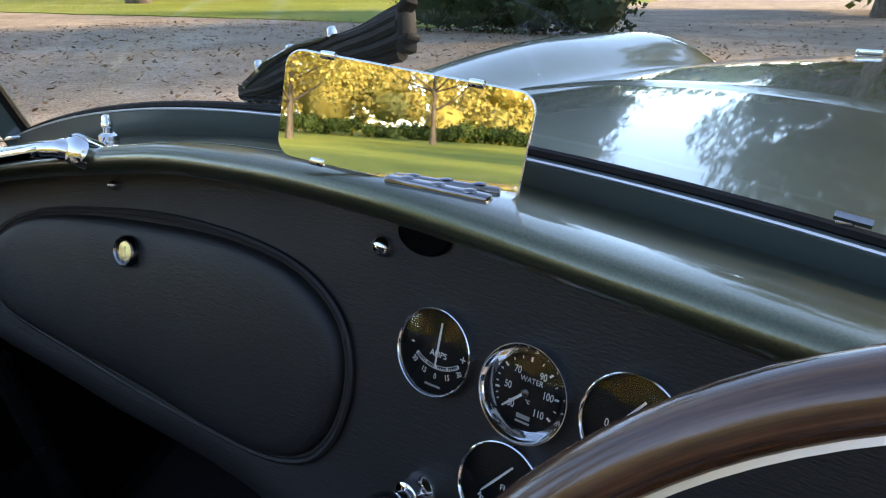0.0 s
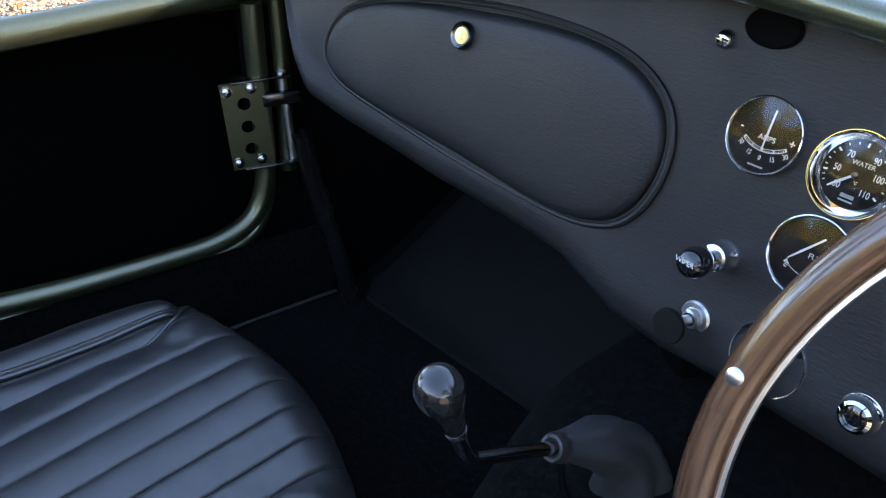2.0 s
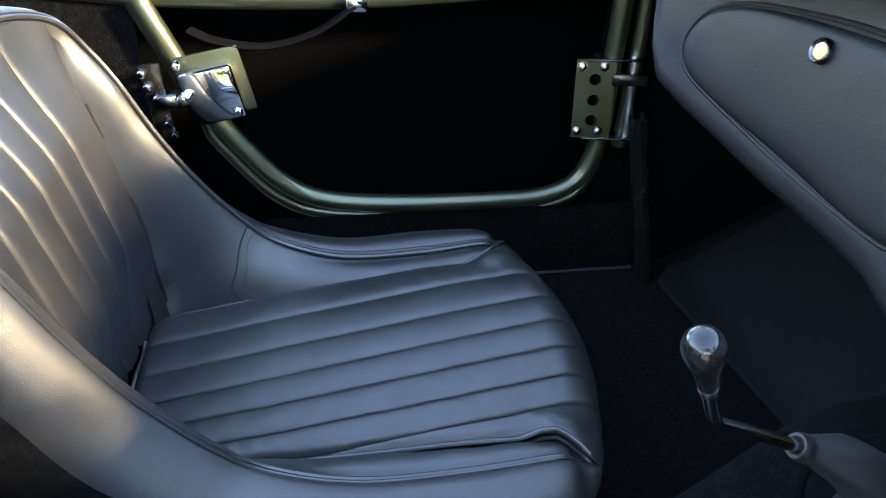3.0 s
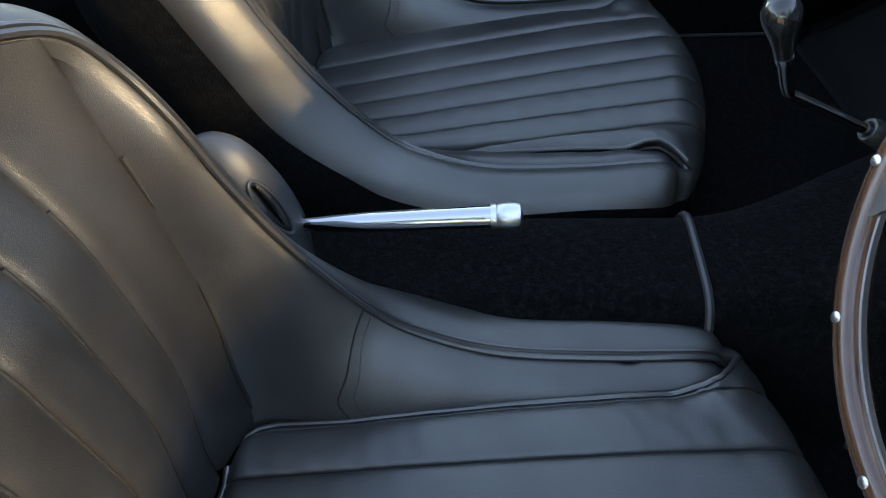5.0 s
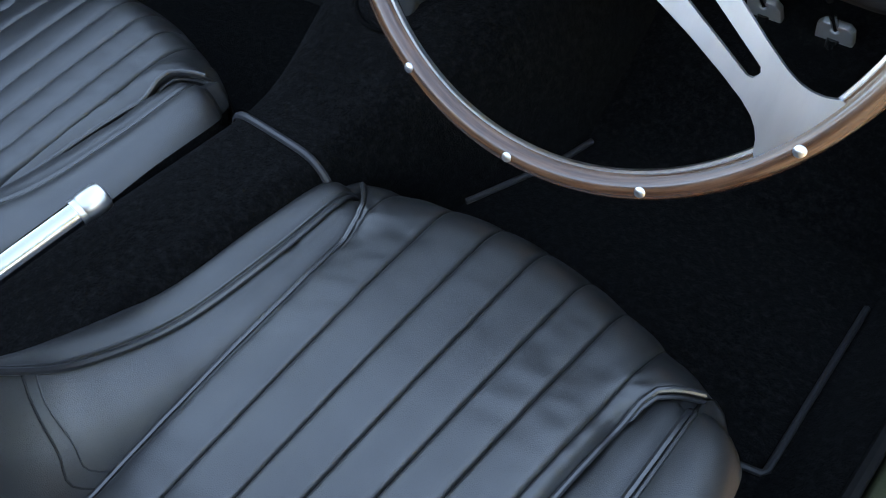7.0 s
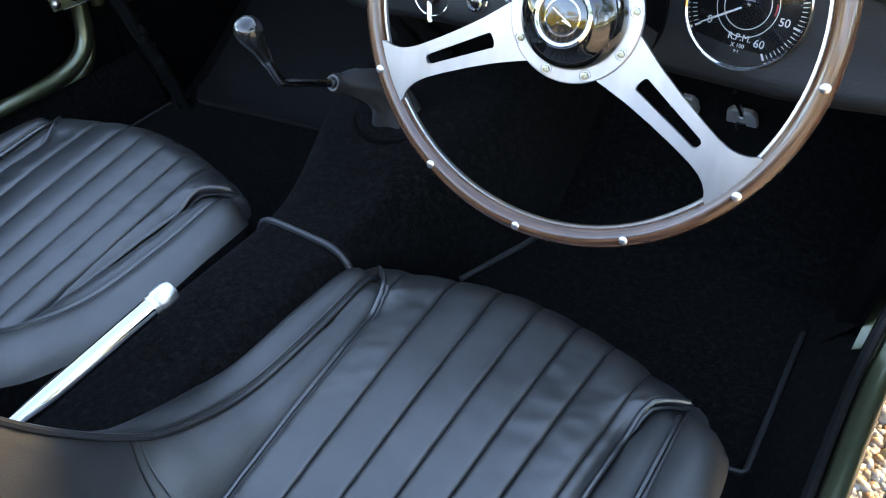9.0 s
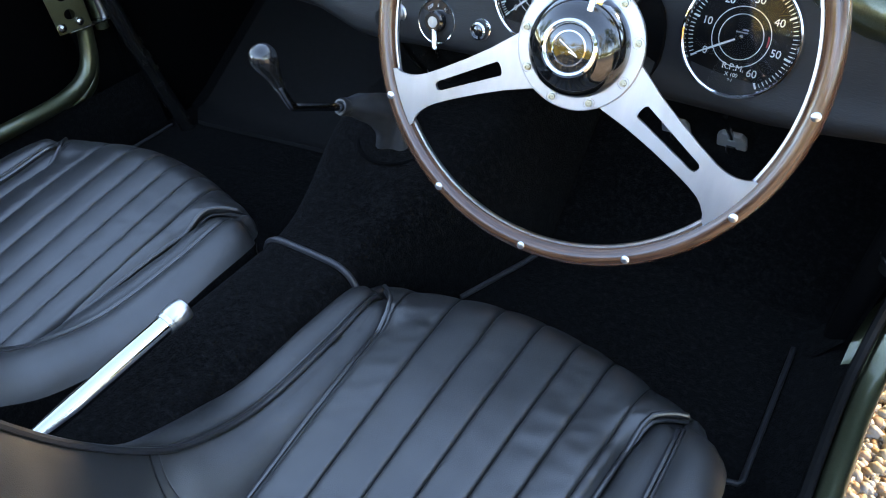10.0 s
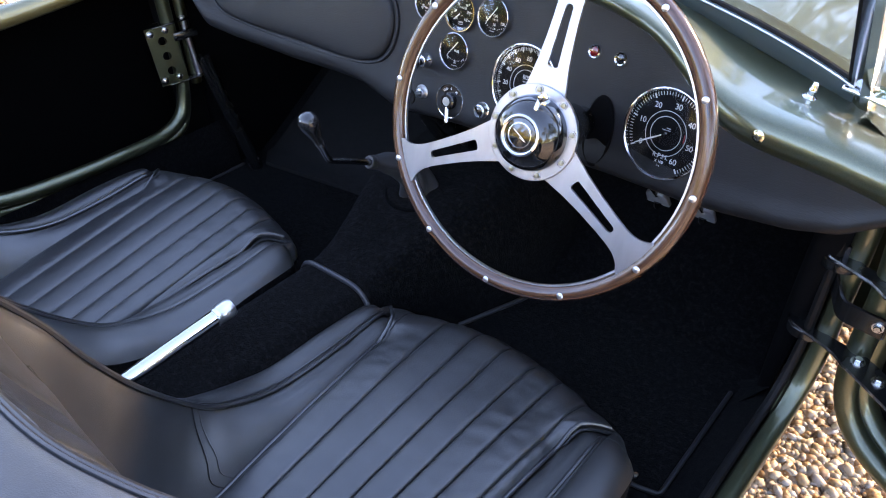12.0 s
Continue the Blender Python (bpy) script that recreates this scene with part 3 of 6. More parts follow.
# bonnet panel, lifted off the wings by its shut line
rows = []
for i in range(30):
    f = i / 29
    row = []
    for j in range(41):
        x = -0.40 + 0.80 * j / 40
        y0 = 0.93 + 0.10 * (1 - (x / 0.4) ** 2) * 0.2 - 0.25 * (x + 0.1) * 0.3
        y = y0 + (1.98 - y0) * f
        edge = min(j, 40 - j, i, 29 - i)
        row.append((x, y, front_z(x, y) + (0.0025 if edge > 0 else -0.003)))
    rows.append(row)
part("bonnet", grid(rows), PAINT, body, "olive green bonnet panel reflecting sky and trees", sharp=60)
part("bonnet_latch", joined(box(0.05, 0.02, 0.012, 0.004, pose(-0.05, 1.85, front_z(-0.05, 1.85) + 0.012)), tube([(-0.07, 1.85, front_z(-0.05, 1.85)), (-0.07, 1.85, front_z(-0.05, 1.85) + 0.012)], 0.006, 8)), CHROME, body, "small chrome bonnet catch")

# scuttle with the rolled lip over the dashboard
rows = []
for x in xs(-0.66, 0.635, 70):
    yc, zc, ys, zs = crest_y(x), crest_z(x), screen_y(x), screen_z(x)
    sec = [(0.045, -0.034), (0.012, -0.036), (-0.004, -0.034), (-0.016, -0.027), (-0.0225, -0.016), (-0.022, -0.006), (-0.015, 0.001), (-0.004, 0.0035), (0.012, 0.0035)]
    k = 0.52 + 0.64 * smooth((x - 0.36) / 0.12)
    row = [(x, yc + a * (k if a < 0 else 1), zc + b2 * k) for a, b2 in sec]
    y1, z1 = row[-1][1], row[-1][2]
    for f in (0.3, 0.65, 1.0):
        row.append((x, y1 + (ys + 0.03 - y1) * f, z1 + (zs - 0.018 - z1) * f))
    row.append((x, 0.62, front_z(x, 0.62) - 0.003))
    rows.append(row)
part("scuttle", grid(rows), PAINT, body, "rolled green scuttle lip above the dashboard", sharp=70)

# passenger side and rear deck
rows = []
for y in xs(-1.75, 0.47, 50):
    w = 0.80 + 0.05 * math.exp(-((y + 1.0) / 0.4) ** 2)
    top = 0.665 + 0.03 * smooth((-0.25 - y) / 0.3) + 0.05 * math.exp(-((y + 1.05) / 0.35) ** 2) - 0.25 * smooth((-1.35 - y) / 0.5) ** 1.5
    k = nose_in(y)
    rows.append([(x * k, y, z) for x, z in ((-0.655, top - 0.012), (-0.662, top), (-0.68, top + 0.004), (-0.71, top - 0.004), (-w * 0.96, top - 0.06), (-w, top - 0.16), (-w * 1.0, top - 0.28), (-w * 0.97, 0.3), (-w * 0.9, 0.17))])
part("side_panel", grid(rows), PAINT, body, sharp=60)
rows = []
for y in xs(-1.75, -0.34, 36):
    w = 0.80 + 0.05 * math.exp(-((y + 1.0) / 0.4) ** 2)
    top = 0.69 + 0.05 * math.exp(-((y + 1.05) / 0.35) ** 2) - 0.25 * smooth((-1.35 - y) / 0.5) ** 1.5
    k = nose_in(y)
    rows.append([(x * k, y, z) for x, z in ((0.655, top - 0.012), (0.662, top), (0.68, top + 0.004), (0.71, top - 0.004), (w * 0.96, top - 0.06), (w, top - 0.16), (w, top - 0.28), (w * 0.97, 0.3), (w * 0.9, 0.17))])
part("side_panel", grid(rows, flip=True), PAINT, body, sharp=60)
rows = []
for i, y in enumerate(xs(-0.50, -1.85, 24)):
    f = i / 23
    rows.append([(x * nose_in(y), y + 0.10 * (x / 0.66) ** 2 * (1 - f), 0.715 - 0.03 * (x / 0.66) ** 2 - 0.30 * smooth((f - 0.35) / 0.65) ** 1.4 - (0.035 if i == 0 else 0)) for x in xs(-0.665, 0.665, 31)])
part("rear_deck", grid(rows), PAINT, body, sharp=60)

# driver's door opening: painted flange
edge = spline([(0.60, 0.385, 0.668), (0.610, 0.425, 0.63), (0.610, 0.443, 0.56), (0.607, 0.442, 0.47), (0.604, 0.436, 0.39), (0.598, 0.405, 0.325), (0.592, 0.33, 0.295), (0.588, 0.15, 0.283), (0.588, -0.08, 0.285), (0.602, -0.18, 0.335), (0.615, -0.25, 0.45), (0.63, -0.31, 0.60), (0.65, -0.35, 0.68)], 60)
rows = []
for i, p in enumerate(edge):
    t = (edge[min(i + 1, 59)] - edge[max(i - 1, 0)]).normalized()
    out = Vector((0, -t.z, t.y)).normalized()          # away from the opening
    rows.append([p + Vector((a, 0, 0)) + out * b2 for a, b2 in ((-0.010, 0.016), (-0.010, 0.003), (-0.007, 0.0), (0.002, -0.0012), (0.008, 0.0), (0.0125, 0.003), (0.0145, 0.010), (0.011, 0.026), (-0.03, 0.05))])
part("door_aperture", grid(rows), PAINT, body, "green painted flange of the open driver's doorway", sharp=60)
seal = [p + Vector((-0.018, 0, -0.001)) for p in edge]
part("door_seal", tube(seal, 0.006, 8), RUBBER, body, "black rubber door seal")
rows = [[(0.592, y, 0.262), (0.588, y, 0.245), (0.585, y, 0.20), (0.55, y, 0.165)] for y in xs(-0.5, 0.65, 20)]
part("sill", grid(rows), PAINT, body, sharp=60)
part("scuttle_side", grid([[(0.616, 0.466, z), (0.70, 0.53, z), (0.80, 0.64, z - 0.01)] for z in xs(0.67, 0.44, 6)]), PAINT, body)
part("scuttle_side", grid([[(-0.66, 0.43, z), (-0.74, 0.50, z), (-0.80, 0.62, z - 0.01)] for z in xs(0.67, 0.24, 8)]), PAINT, body)


def road_wheel(x, y):
    w = new("wheel")
    w.parent = body
    w.matrix_basis = pose(x, y, 0.32, 0, 90, 0)
    tyre = [(0.20, -0.09), (0.27, -0.10), (0.31, -0.085), (0.32, -0.05), (0.32, 0.05), (0.31, 0.085), (0.27, 0.10), (0.20, 0.09)]
    part("tyre", lathe(tyre, 40), RUBBER, w)
    part("rim", lathe([(0.205, -0.09), (0.19, -0.06), (0.19, 0.06), (0.205, 0.09), (0.17, 0.05), (0.06, 0.06), (0.04, 0.09), (0.0, 0.09)], 32), SATIN, w)


for sx in (-0.69, 0.69):
    for sy in (1.75, -0.95):
        road_wheel(sx, sy)


# ---- passenger door, closed ----
door = new("door")
door.parent = body
tagged(door, "closed passenger door with bare green tube frame and black inner skin")
rows = [[(-0.700 - 0.02 * math.sin(math.pi * (z - 0.3) / 0.4), y, z) for z in xs(0.655, 0.30, 10)] for y in xs(-0.34, 0.44, 14)]
# black skin, its colour cut further to shade out a patch of sun
DOOR_BLACK = material("shaded_black_skin", (0.0009, 0.0008, 0.0008), 1.0, spec=0.05)
part("door_skin", grid(rows), DOOR_BLACK, door, "matt black inner door skin, sunk into shade by its colour")
top = spline([(-0.655, 0.43, 0.672), (-0.652, 0.37, 0.676), (-0.650, 0.25, 0.668), (-0.650, 0.10, 0.657), (-0.652, -0.05, 0.652), (-0.655, -0.2, 0.655), (-0.66, -0.36, 0.666)], 30)
part("door_top", tube(top, 0.017, 12), PAINT, door, "rolled green top edge of the door")
loop = spline([(-0.632, 0.372, 0.665), (-0.634, 0.372, 0.60), (-0.635, 0.372, 0.52), (-0.635, 0.370, 0.445), (-0.632, 0.345, 0.385), (-0.63, 0.29, 0.361), (-0.63, 0.20, 0.357), (-0.63, 0.07, 0.360), (-0.63, -0.03, 0.372), (-0.63, -0.085, 0.400), (-0.632, -0.13, 0.450), (-0.634, -0.175, 0.515), (-0.638, -0.215, 0.60), (-0.642, -0.24, 0.655)], 70)
part("tube_frame", tube(loop, 0.0135, 14), PAINT, door, "olive green tubular door frame")
loop2 = [p + Vector((-0.010, 0.006 if p.y > 0.1 else -0.012, -0.025 if p.z < 0.5 else 0)) for p in loop]
part("tube_frame", tube(loop2, 0.010, 10), PAINT, door)
part("tube_frame", tube(spline([(-0.634, 0.405, 0.665), (-0.634, 0.405, 0.56), (-0.634, 0.402, 0.44)], 8), 0.011, 10), PAINT, door)
strap = spline([(-0.640, -0.185, 0.615), (-0.632, -0.15, 0.603), (-0.626, -0.09, 0.598), (-0.626, -0.03, 0.615), (-0.634, 0.02, 0.645)], 24)
part("check_strap", tube(strap, 0.0105, 10, flat=0.3), TRIM, door, "slack black webbing door strap")
part("strap_end", box(0.02, 0.028, 0.02, 0.004, pose(-0.636, 0.022, 0.648)), CHROME, door)
LM = pose(-0.622, -0.172, 0.545, 12, 0, 0)
part("latch_plate", box(0.005, 0.084, 0.086, 0.002, LM @ pose(0, 0.013, 0.004)), PAINT, door, "olive latch mounting plate")
part("striker_plate", box(0.006, 0.026, 0.105, 0.002, LM @ pose(0.004, -0.062, -0.004, -8)), BLACK_METAL, door, "black striker plate")
part("latch_bolt", box(0.026, 0.030, 0.016, 0.004, LM @ pose(0.016, -0.046, 0.004, -6)), CHROME, door)
part("latch_knob", lathe([(0.0, 0.012), (0.006, 0.011), (0.0085, 0.006), (0.0085, 0.0), (0.006, -0.006)], 16, LM @ pose(0.026, -0.022, 0.004, 0, 90, 0)), CHROME, door)
part("latch_case", box(0.022, 0.070, 0.070, 0.005, LM @ pose(0.012, 0.008, -0.004)), CHROME, door, "small chrome slam latch")
for a, b2 in ((-0.066, 0.040), (-0.065, 0.022), (-0.058, -0.030), (-0.056, -0.047), (0.034, -0.030), (-0.022, 0.040)):
    part("screw", lathe([(0.0, 0.006), (0.004, 0.0055), (0.0058, 0.003), (0.0058, -0.006)], 12, LM @ pose(0.012 if a < 0.03 else 0.0235, a, b2, 0, 90, 0)), CHROME, door)

# hinge bracket with lightening holes
HM = frame_of((-0.624, 0.345, 0.515), (0.97, -0.25, 0.02), (0.25, 0.97, 0.05))


def circle(cx, cy, r, n=14):
    return [(cx + r * math.cos(2 * math.pi * i / n), cy + r * math.sin(2 * math.pi * i / n)) for i in range(n)]


part("hinge_plate", plate([(-0.024, -0.056), (0.03, -0.056), (0.03, 0.058), (-0.024, 0.058)], 0.003, HM, 0, [circle(0.003, 0.03, 0.0085), circle(0.003, 0.0, 0.0085), circle(0.003, -0.03, 0.0085)]), PAINT, door, "olive hinge plate with three holes")
for a, b2 in ((-0.016, 0.048), (0.014, 0.049), (-0.016, -0.046), (0.013, -0.045)):
    part("bolt", lathe([(0.0, 0.006), (0.0032, 0.006), (0.0055, 0.0045), (0.0055, 0.0), (0.0075, 0.0), (0.0075, -0.002)], 12, HM @ pose(a, b2, 0.0)), STEEL, door)
part("flange", box(0.075, 0.003, 0.03, 0.001, HM @ pose(0.028, 0.058, -0.012)), BLACK_METAL, door)
part("flange", box(0.075, 0.003, 0.03, 0.001, HM @ pose(0.028, -0.057, -0.012)), BLACK_METAL, door)
part("hinge_arm", box(0.05, 0.018, 0.012, 0.004, HM @ pose(0.05, 0.03, -0.004)), BLACK_METAL, door)
part("hinge_pin", tube([HM @ Vector((0.055, -0.06, -0.01)), HM @ Vector((0.055, 0.062, -0.01))], 0.006, 10), SATIN, door)
solo("brace_tube", tube(spline([(-0.60, 0.41, 0.50), (-0.60, 0.425, 0.42), (-0.59, 0.445, 0.32), (-0.575, 0.462, 0.225)], 14), 0.014, 12), BLACK_METAL, "black painted chassis brace tube beside the footwell", "tube")

# ---- driver's door, swung open ----
odoor = new("door")
odoor.parent = body
odoor.matrix_basis = pose(0.648, 0.437, 0, 0, 0, -28)
tagged(odoor, "open driver's door with green tube frame and black hinge straps")
rim = spline([(0.0, 0, 0.62), (0.0, 0, 0.50), (-0.002, 0, 0.38), (0.006, 0, 0.335), (0.026, 0, 0.306), (0.06, 0, 0.288), (0.12, 0, 0.28), (0.30, 0, 0.28), (0.44, 0, 0.29), (0.52, 0, 0.36), (0.57, 0, 0.50), (0.60, 0, 0.64), (0.45, 0, 0.652), (0.25, 0, 0.655), (0.05, 0, 0.66)], 90, closed=True)
part("tube_frame", tube(rim, 0.0145, 14, closed=True), PAINT, odoor, "olive green tubular door frame")
part("tube_frame", tube([p + Vector((-0.004, 0.03, -0.004)) for p in rim], 0.018, 12, closed=True), PAINT, odoor)
skin = bmesh.new()
skin.faces.new([skin.verts.new((p.x, 0.045, p.z)) for p in rim])
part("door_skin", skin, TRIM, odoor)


def strap(path, halves, thick, up=(0, 0, 1)):
    """A flat bar bent along a path: its half widths lie across the path, its thickness along up."""
    p = [Vector(q) for q in path]
    up = Vector(up).normalized()
    rows = []
    for i, q in enumerate(p):
        t = (p[min(i + 1, len(p) - 1)] - p[max(i - 1, 0)]).normalized()
        side = t.cross(up).normalized()
        h = float(np.interp(i / (len(p) - 1), xs(0, 1, len(halves)), halves))
        e = min(h * 0.4, 0.0012)
        rows.append([q + side * a + up * b2 for a, b2 in ((-h, 0), (-h + e, thick / 2), (h - e, thick / 2), (h, 0), (h - e, -thick / 2), (-h + e, -thick / 2))])
    bm = grid(rows, close_v=True)
    bm.faces.new([v for v in bm.verts[:6]])
    bm.faces.new([v for v in bm.verts[-6:]][::-1])
    bmesh.ops.recalc_face_normals(bm, faces=bm.faces)
    return bm


def hex_bolt(r, m):
    return joined(lathe([(0.0, 0.006), (r * 0.8, 0.006), (r, 0.0048), (r, 0.001)], 6, m), lathe([(0.0, 0.0012), (r * 1.45, 0.0012), (r * 1.5, 0.0), (r * 1.5, -0.001)], 18, m))


INTO = odoor.matrix_basis.inverted()
for z, dx in ((0.412, 0.0), (0.522, 0.012)):
    path = [INTO @ q for q in spline([(0.570 + dx, 0.468, z), (0.583 + dx, 0.447, z), (0.604 + dx, 0.432, z), (0.632 + dx, 0.421, z), (0.662 + dx, 0.404, z), (0.706 + dx, 0.372, z)], 26)]
    part("hinge_strap", strap(path, [0.014, 0.020, 0.013, 0.010, 0.012, 0.018, 0.018, 0.017], 0.0045), BLACK_METAL, odoor, "flat black enamelled hinge strap")
    for a, b2 in ((0.651, 0.413), (0.678, 0.394)):
        part("bolt", hex_bolt(0.0056, INTO @ pose(a + dx, b2, z + 0.0022)), STEEL, odoor)
    cup = [(0.584 + dx + 0.021 * math.cos(a), 0.447 + 0.018 * math.sin(a), z) for a in xs(2.2, 5.6, 14)]
    part("hinge_cup", strap([INTO @ (Vector(q) - Vector((0, 0, 0.006))) for q in cup], [0.007, 0.007], 0.003, (INTO.to_3x3() @ Vector((1, 1, 0)))), BLACK_METAL, odoor)
    part("hinge_pin", tube([INTO @ Vector((0.586 + dx, 0.45, z - 0.022)), INTO @ Vector((0.586 + dx, 0.45, z + 0.016))], 0.0075, 12), BLACK_METAL, odoor)
arm = [Vector((0.578, 0.478, 0.508)), Vector((0.592, 0.455, 0.493)), Vector((0.606, 0.434, 0.478)), Vector((0.616, 0.424, 0.470)), Vector((0.632, 0.421, 0.468)), Vector((0.664, 0.419, 0.466))]
rows = [[INTO @ (q + Vector((a, b2, c))) for a, b2, c in ((0, 0, -0.014), (-0.002, -0.0022, -0.013), (-0.002, -0.0022, 0.013), (0, 0, 0.014), (0.001, 0.001, 0.013), (0.001, 0.001, -0.013))] for q in spline(arm, 20)]
part("check_arm", grid(rows, close_v=True), BLACK_METAL, odoor, "bent flat black door check arm")
part("bolt", hex_bolt(0.0045, INTO @ frame_of((0.656, 0.4165, 0.468), (0.05, -1, 0.1))), STEEL, odoor)



# ---- floor, tunnel and carpets ----
FLOOR = 0.23
floor = solo("floor", box(1.229, 1.55, 0.02, 0, pose(-0.0395, -0.10, FLOOR - 0.01)), CARPET, "black carpeted cockpit floor", "floor", kind="structure")


def toe_z(y):
    return FLOOR + 0.004 + max(0.0, y - 0.53) * 0.62


solo("toe_board", grid([[(x, y, toe_z(y)) for x in xs(-0.63, 0.575, 30)] for y in xs(0.52, 1.0, 14)]), CARPET, "sloping carpeted toe board", "carpet", kind="structure")
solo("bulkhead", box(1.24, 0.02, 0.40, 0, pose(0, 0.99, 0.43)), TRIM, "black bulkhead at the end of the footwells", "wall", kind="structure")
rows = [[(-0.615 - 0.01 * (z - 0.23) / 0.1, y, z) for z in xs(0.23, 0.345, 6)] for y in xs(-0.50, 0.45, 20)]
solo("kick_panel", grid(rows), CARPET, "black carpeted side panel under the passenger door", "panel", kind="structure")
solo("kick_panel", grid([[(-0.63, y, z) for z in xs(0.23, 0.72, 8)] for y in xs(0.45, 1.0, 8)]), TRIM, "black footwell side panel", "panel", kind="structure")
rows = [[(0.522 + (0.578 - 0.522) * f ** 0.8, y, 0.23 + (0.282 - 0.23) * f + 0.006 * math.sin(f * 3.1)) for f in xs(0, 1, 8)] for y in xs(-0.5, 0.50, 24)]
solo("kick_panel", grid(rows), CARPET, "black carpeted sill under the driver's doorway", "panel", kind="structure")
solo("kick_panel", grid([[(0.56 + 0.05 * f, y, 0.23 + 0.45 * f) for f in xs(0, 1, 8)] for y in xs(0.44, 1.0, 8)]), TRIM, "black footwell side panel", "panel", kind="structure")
solo("rear_bulkhead", grid([[(x, -0.44 - 0.09 * f, 0.23 + 0.47 * f) for x in xs(-0.64, 0.64, 16)] for f in xs(0, 1, 8)]), CARPET, "carpeted bulkhead behind the seats", "wall", kind="structure")
solo("kick_panel", grid([[(-0.635 - 0.02 * f, y, 0.34 + 0.33 * f) for f in xs(0, 1, 6)] for y in xs(-0.52, -0.25, 6)]), CARPET, "black carpeted quarter panel behind the passenger door", "panel", kind="structure")
solo("kick_panel", grid([[(0.62 + 0.03 * f, y, 0.34 + 0.33 * f) for f in xs(0, 1, 6)] for y in xs(-0.52, -0.34, 6)]), CARPET, "black carpeted quarter panel behind the driver's door", "panel", kind="structure")


def tunnel_sec(y, lift=0.0):
    top = 0.370 + 0.055 * smooth((y - 0.2) / 0.25) + 0.03 * smooth((y - 0.45) / 0.3)
    left = 0.074 + 0.085 * smooth((y - 0.17) / 0.33)
    right = 0.086 + 0.077 * smooth((y - 0.2) / 0.3)
    pts = []
    for i in range(25):
        a = math.pi * i / 24
        c, s = math.cos(a), math.sin(a)
        cx = math.copysign(abs(c) ** 0.36, c)
        sz = abs(s) ** 0.36
        w = right - 0.016 * sz - 0.012 * sz * smooth((y - 0.2) / 0.3) if c < 0 else left + 0.016 - 0.016 * sz
        pts.append(Vector((-cx * (w + lift), y, FLOOR + (top - FLOOR + lift) * sz)))
    return pts


tunnel = thing("transmission_tunnel", "black carpeted transmission tunnel between the seats", "tunnel")
part("carpet", grid([tunnel_sec(y) for y in xs(-0.46, 0.95, 70)]), CARPET, tunnel, sharp=80)
part("edging", tube(tunnel_sec(0.188, 0.002)[2:-2], 0.0042, 8), EDGING, tunnel, "grey leather piping across the carpet")
solo("carpet_edging", tube(spline([(0.118, 0.33, FLOOR + 0.004), (0.143, 0.395, FLOOR + 0.004), (0.162, 0.447, FLOOR + 0.004), (0.174, 0.50, FLOOR + 0.004)], 12), 0.004, 8), EDGING, "piped edge of the footwell carpet", "piping")
solo("carpet_edging", tube([(0.40, 0.228, FLOOR + 0.003), (0.49, 0.236, FLOOR + 0.003), (0.514, 0.242, FLOOR + 0.003), (0.517, 0.247, FLOOR + 0.003), (0.517, 0.30, FLOOR + 0.003), (0.517, 0.46, FLOOR + 0.003)], 0.0034, 8), SHADED_EDGING, "piped corner of the driver's carpet", "piping")
solo("carpet_edging", tube([(-0.605, 0.25, FLOOR + 0.004), (-0.606, 0.45, FLOOR + 0.004)], 0.003, 8), EDGING, "piped edge of the passenger carpet", "piping")
solo("carpet_stud", lathe([(0.0, 0.004), (0.004, 0.0035), (0.006, 0.0)], 14, pose(0.479, 0.251, FLOOR)), STEEL, "small snap stud in the carpet", "stud")
# grey mat up the passenger's toe board
MAT = material("grey_mat", (0.018, 0.019, 0.022), 0.8, spec=0.3)
bump(MAT, noise_tex(MAT, coords(MAT, (300, 900, 300)), 1.0, 3), 0.6, 0.002)
base(MAT, ramp(MAT, noise_tex(MAT, coords(MAT), 90, 5, 0.7), [(0.3, g3(0.004)), (0.7, g3(0.009))]))
rows = []
for x in xs(-0.598, -0.19, 24):
    y0 = 0.475 + 0.138 * (x + 0.56) if x > -0.56 else 0.475 - 0.9 * (x + 0.56)
    rows.append([(x, y0 + (0.95 - y0) * f, toe_z(y0 + (0.95 - y0) * f) + (0.0 if f == 0 else 0.007)) for f in [0.0, 0.004] + xs(0.03, 1.0, 24)])
solo("floor_mat", grid(rows), MAT, "dark grey ribbed mat up the passenger's toe board", "mat")

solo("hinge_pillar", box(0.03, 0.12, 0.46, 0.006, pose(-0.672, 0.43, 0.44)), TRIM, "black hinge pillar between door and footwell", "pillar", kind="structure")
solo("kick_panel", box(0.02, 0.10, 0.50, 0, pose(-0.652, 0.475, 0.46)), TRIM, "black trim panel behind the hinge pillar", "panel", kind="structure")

# ---- seats ----
def back_y(z):
    return -0.208 - 0.13 * (z - 0.325)


def cushion_z(y):
    return 0.338 + 0.045 * y + 0.004 * math.sin((y + 0.2) * 8)


FLUTE_T = [0.0, 0.022, 0.05, 0.10, 0.2, 0.35, 0.5, 0.65, 0.8, 0.90, 0.95, 0.978]


def flute_row(n):
    """Places across n flutes, crowded at the seams: (0 to 1, puff 0 to 1)."""
    out = []
    for k in range(n):
        for t in FLUTE_T:
            q = abs(2 * t - 1)
            out.append(((k + t) / n, 0.66 * (1 - q ** 15) + 0.34 * (1 - q ** 2.4)))
    return out + [(1.0, 0.0)]


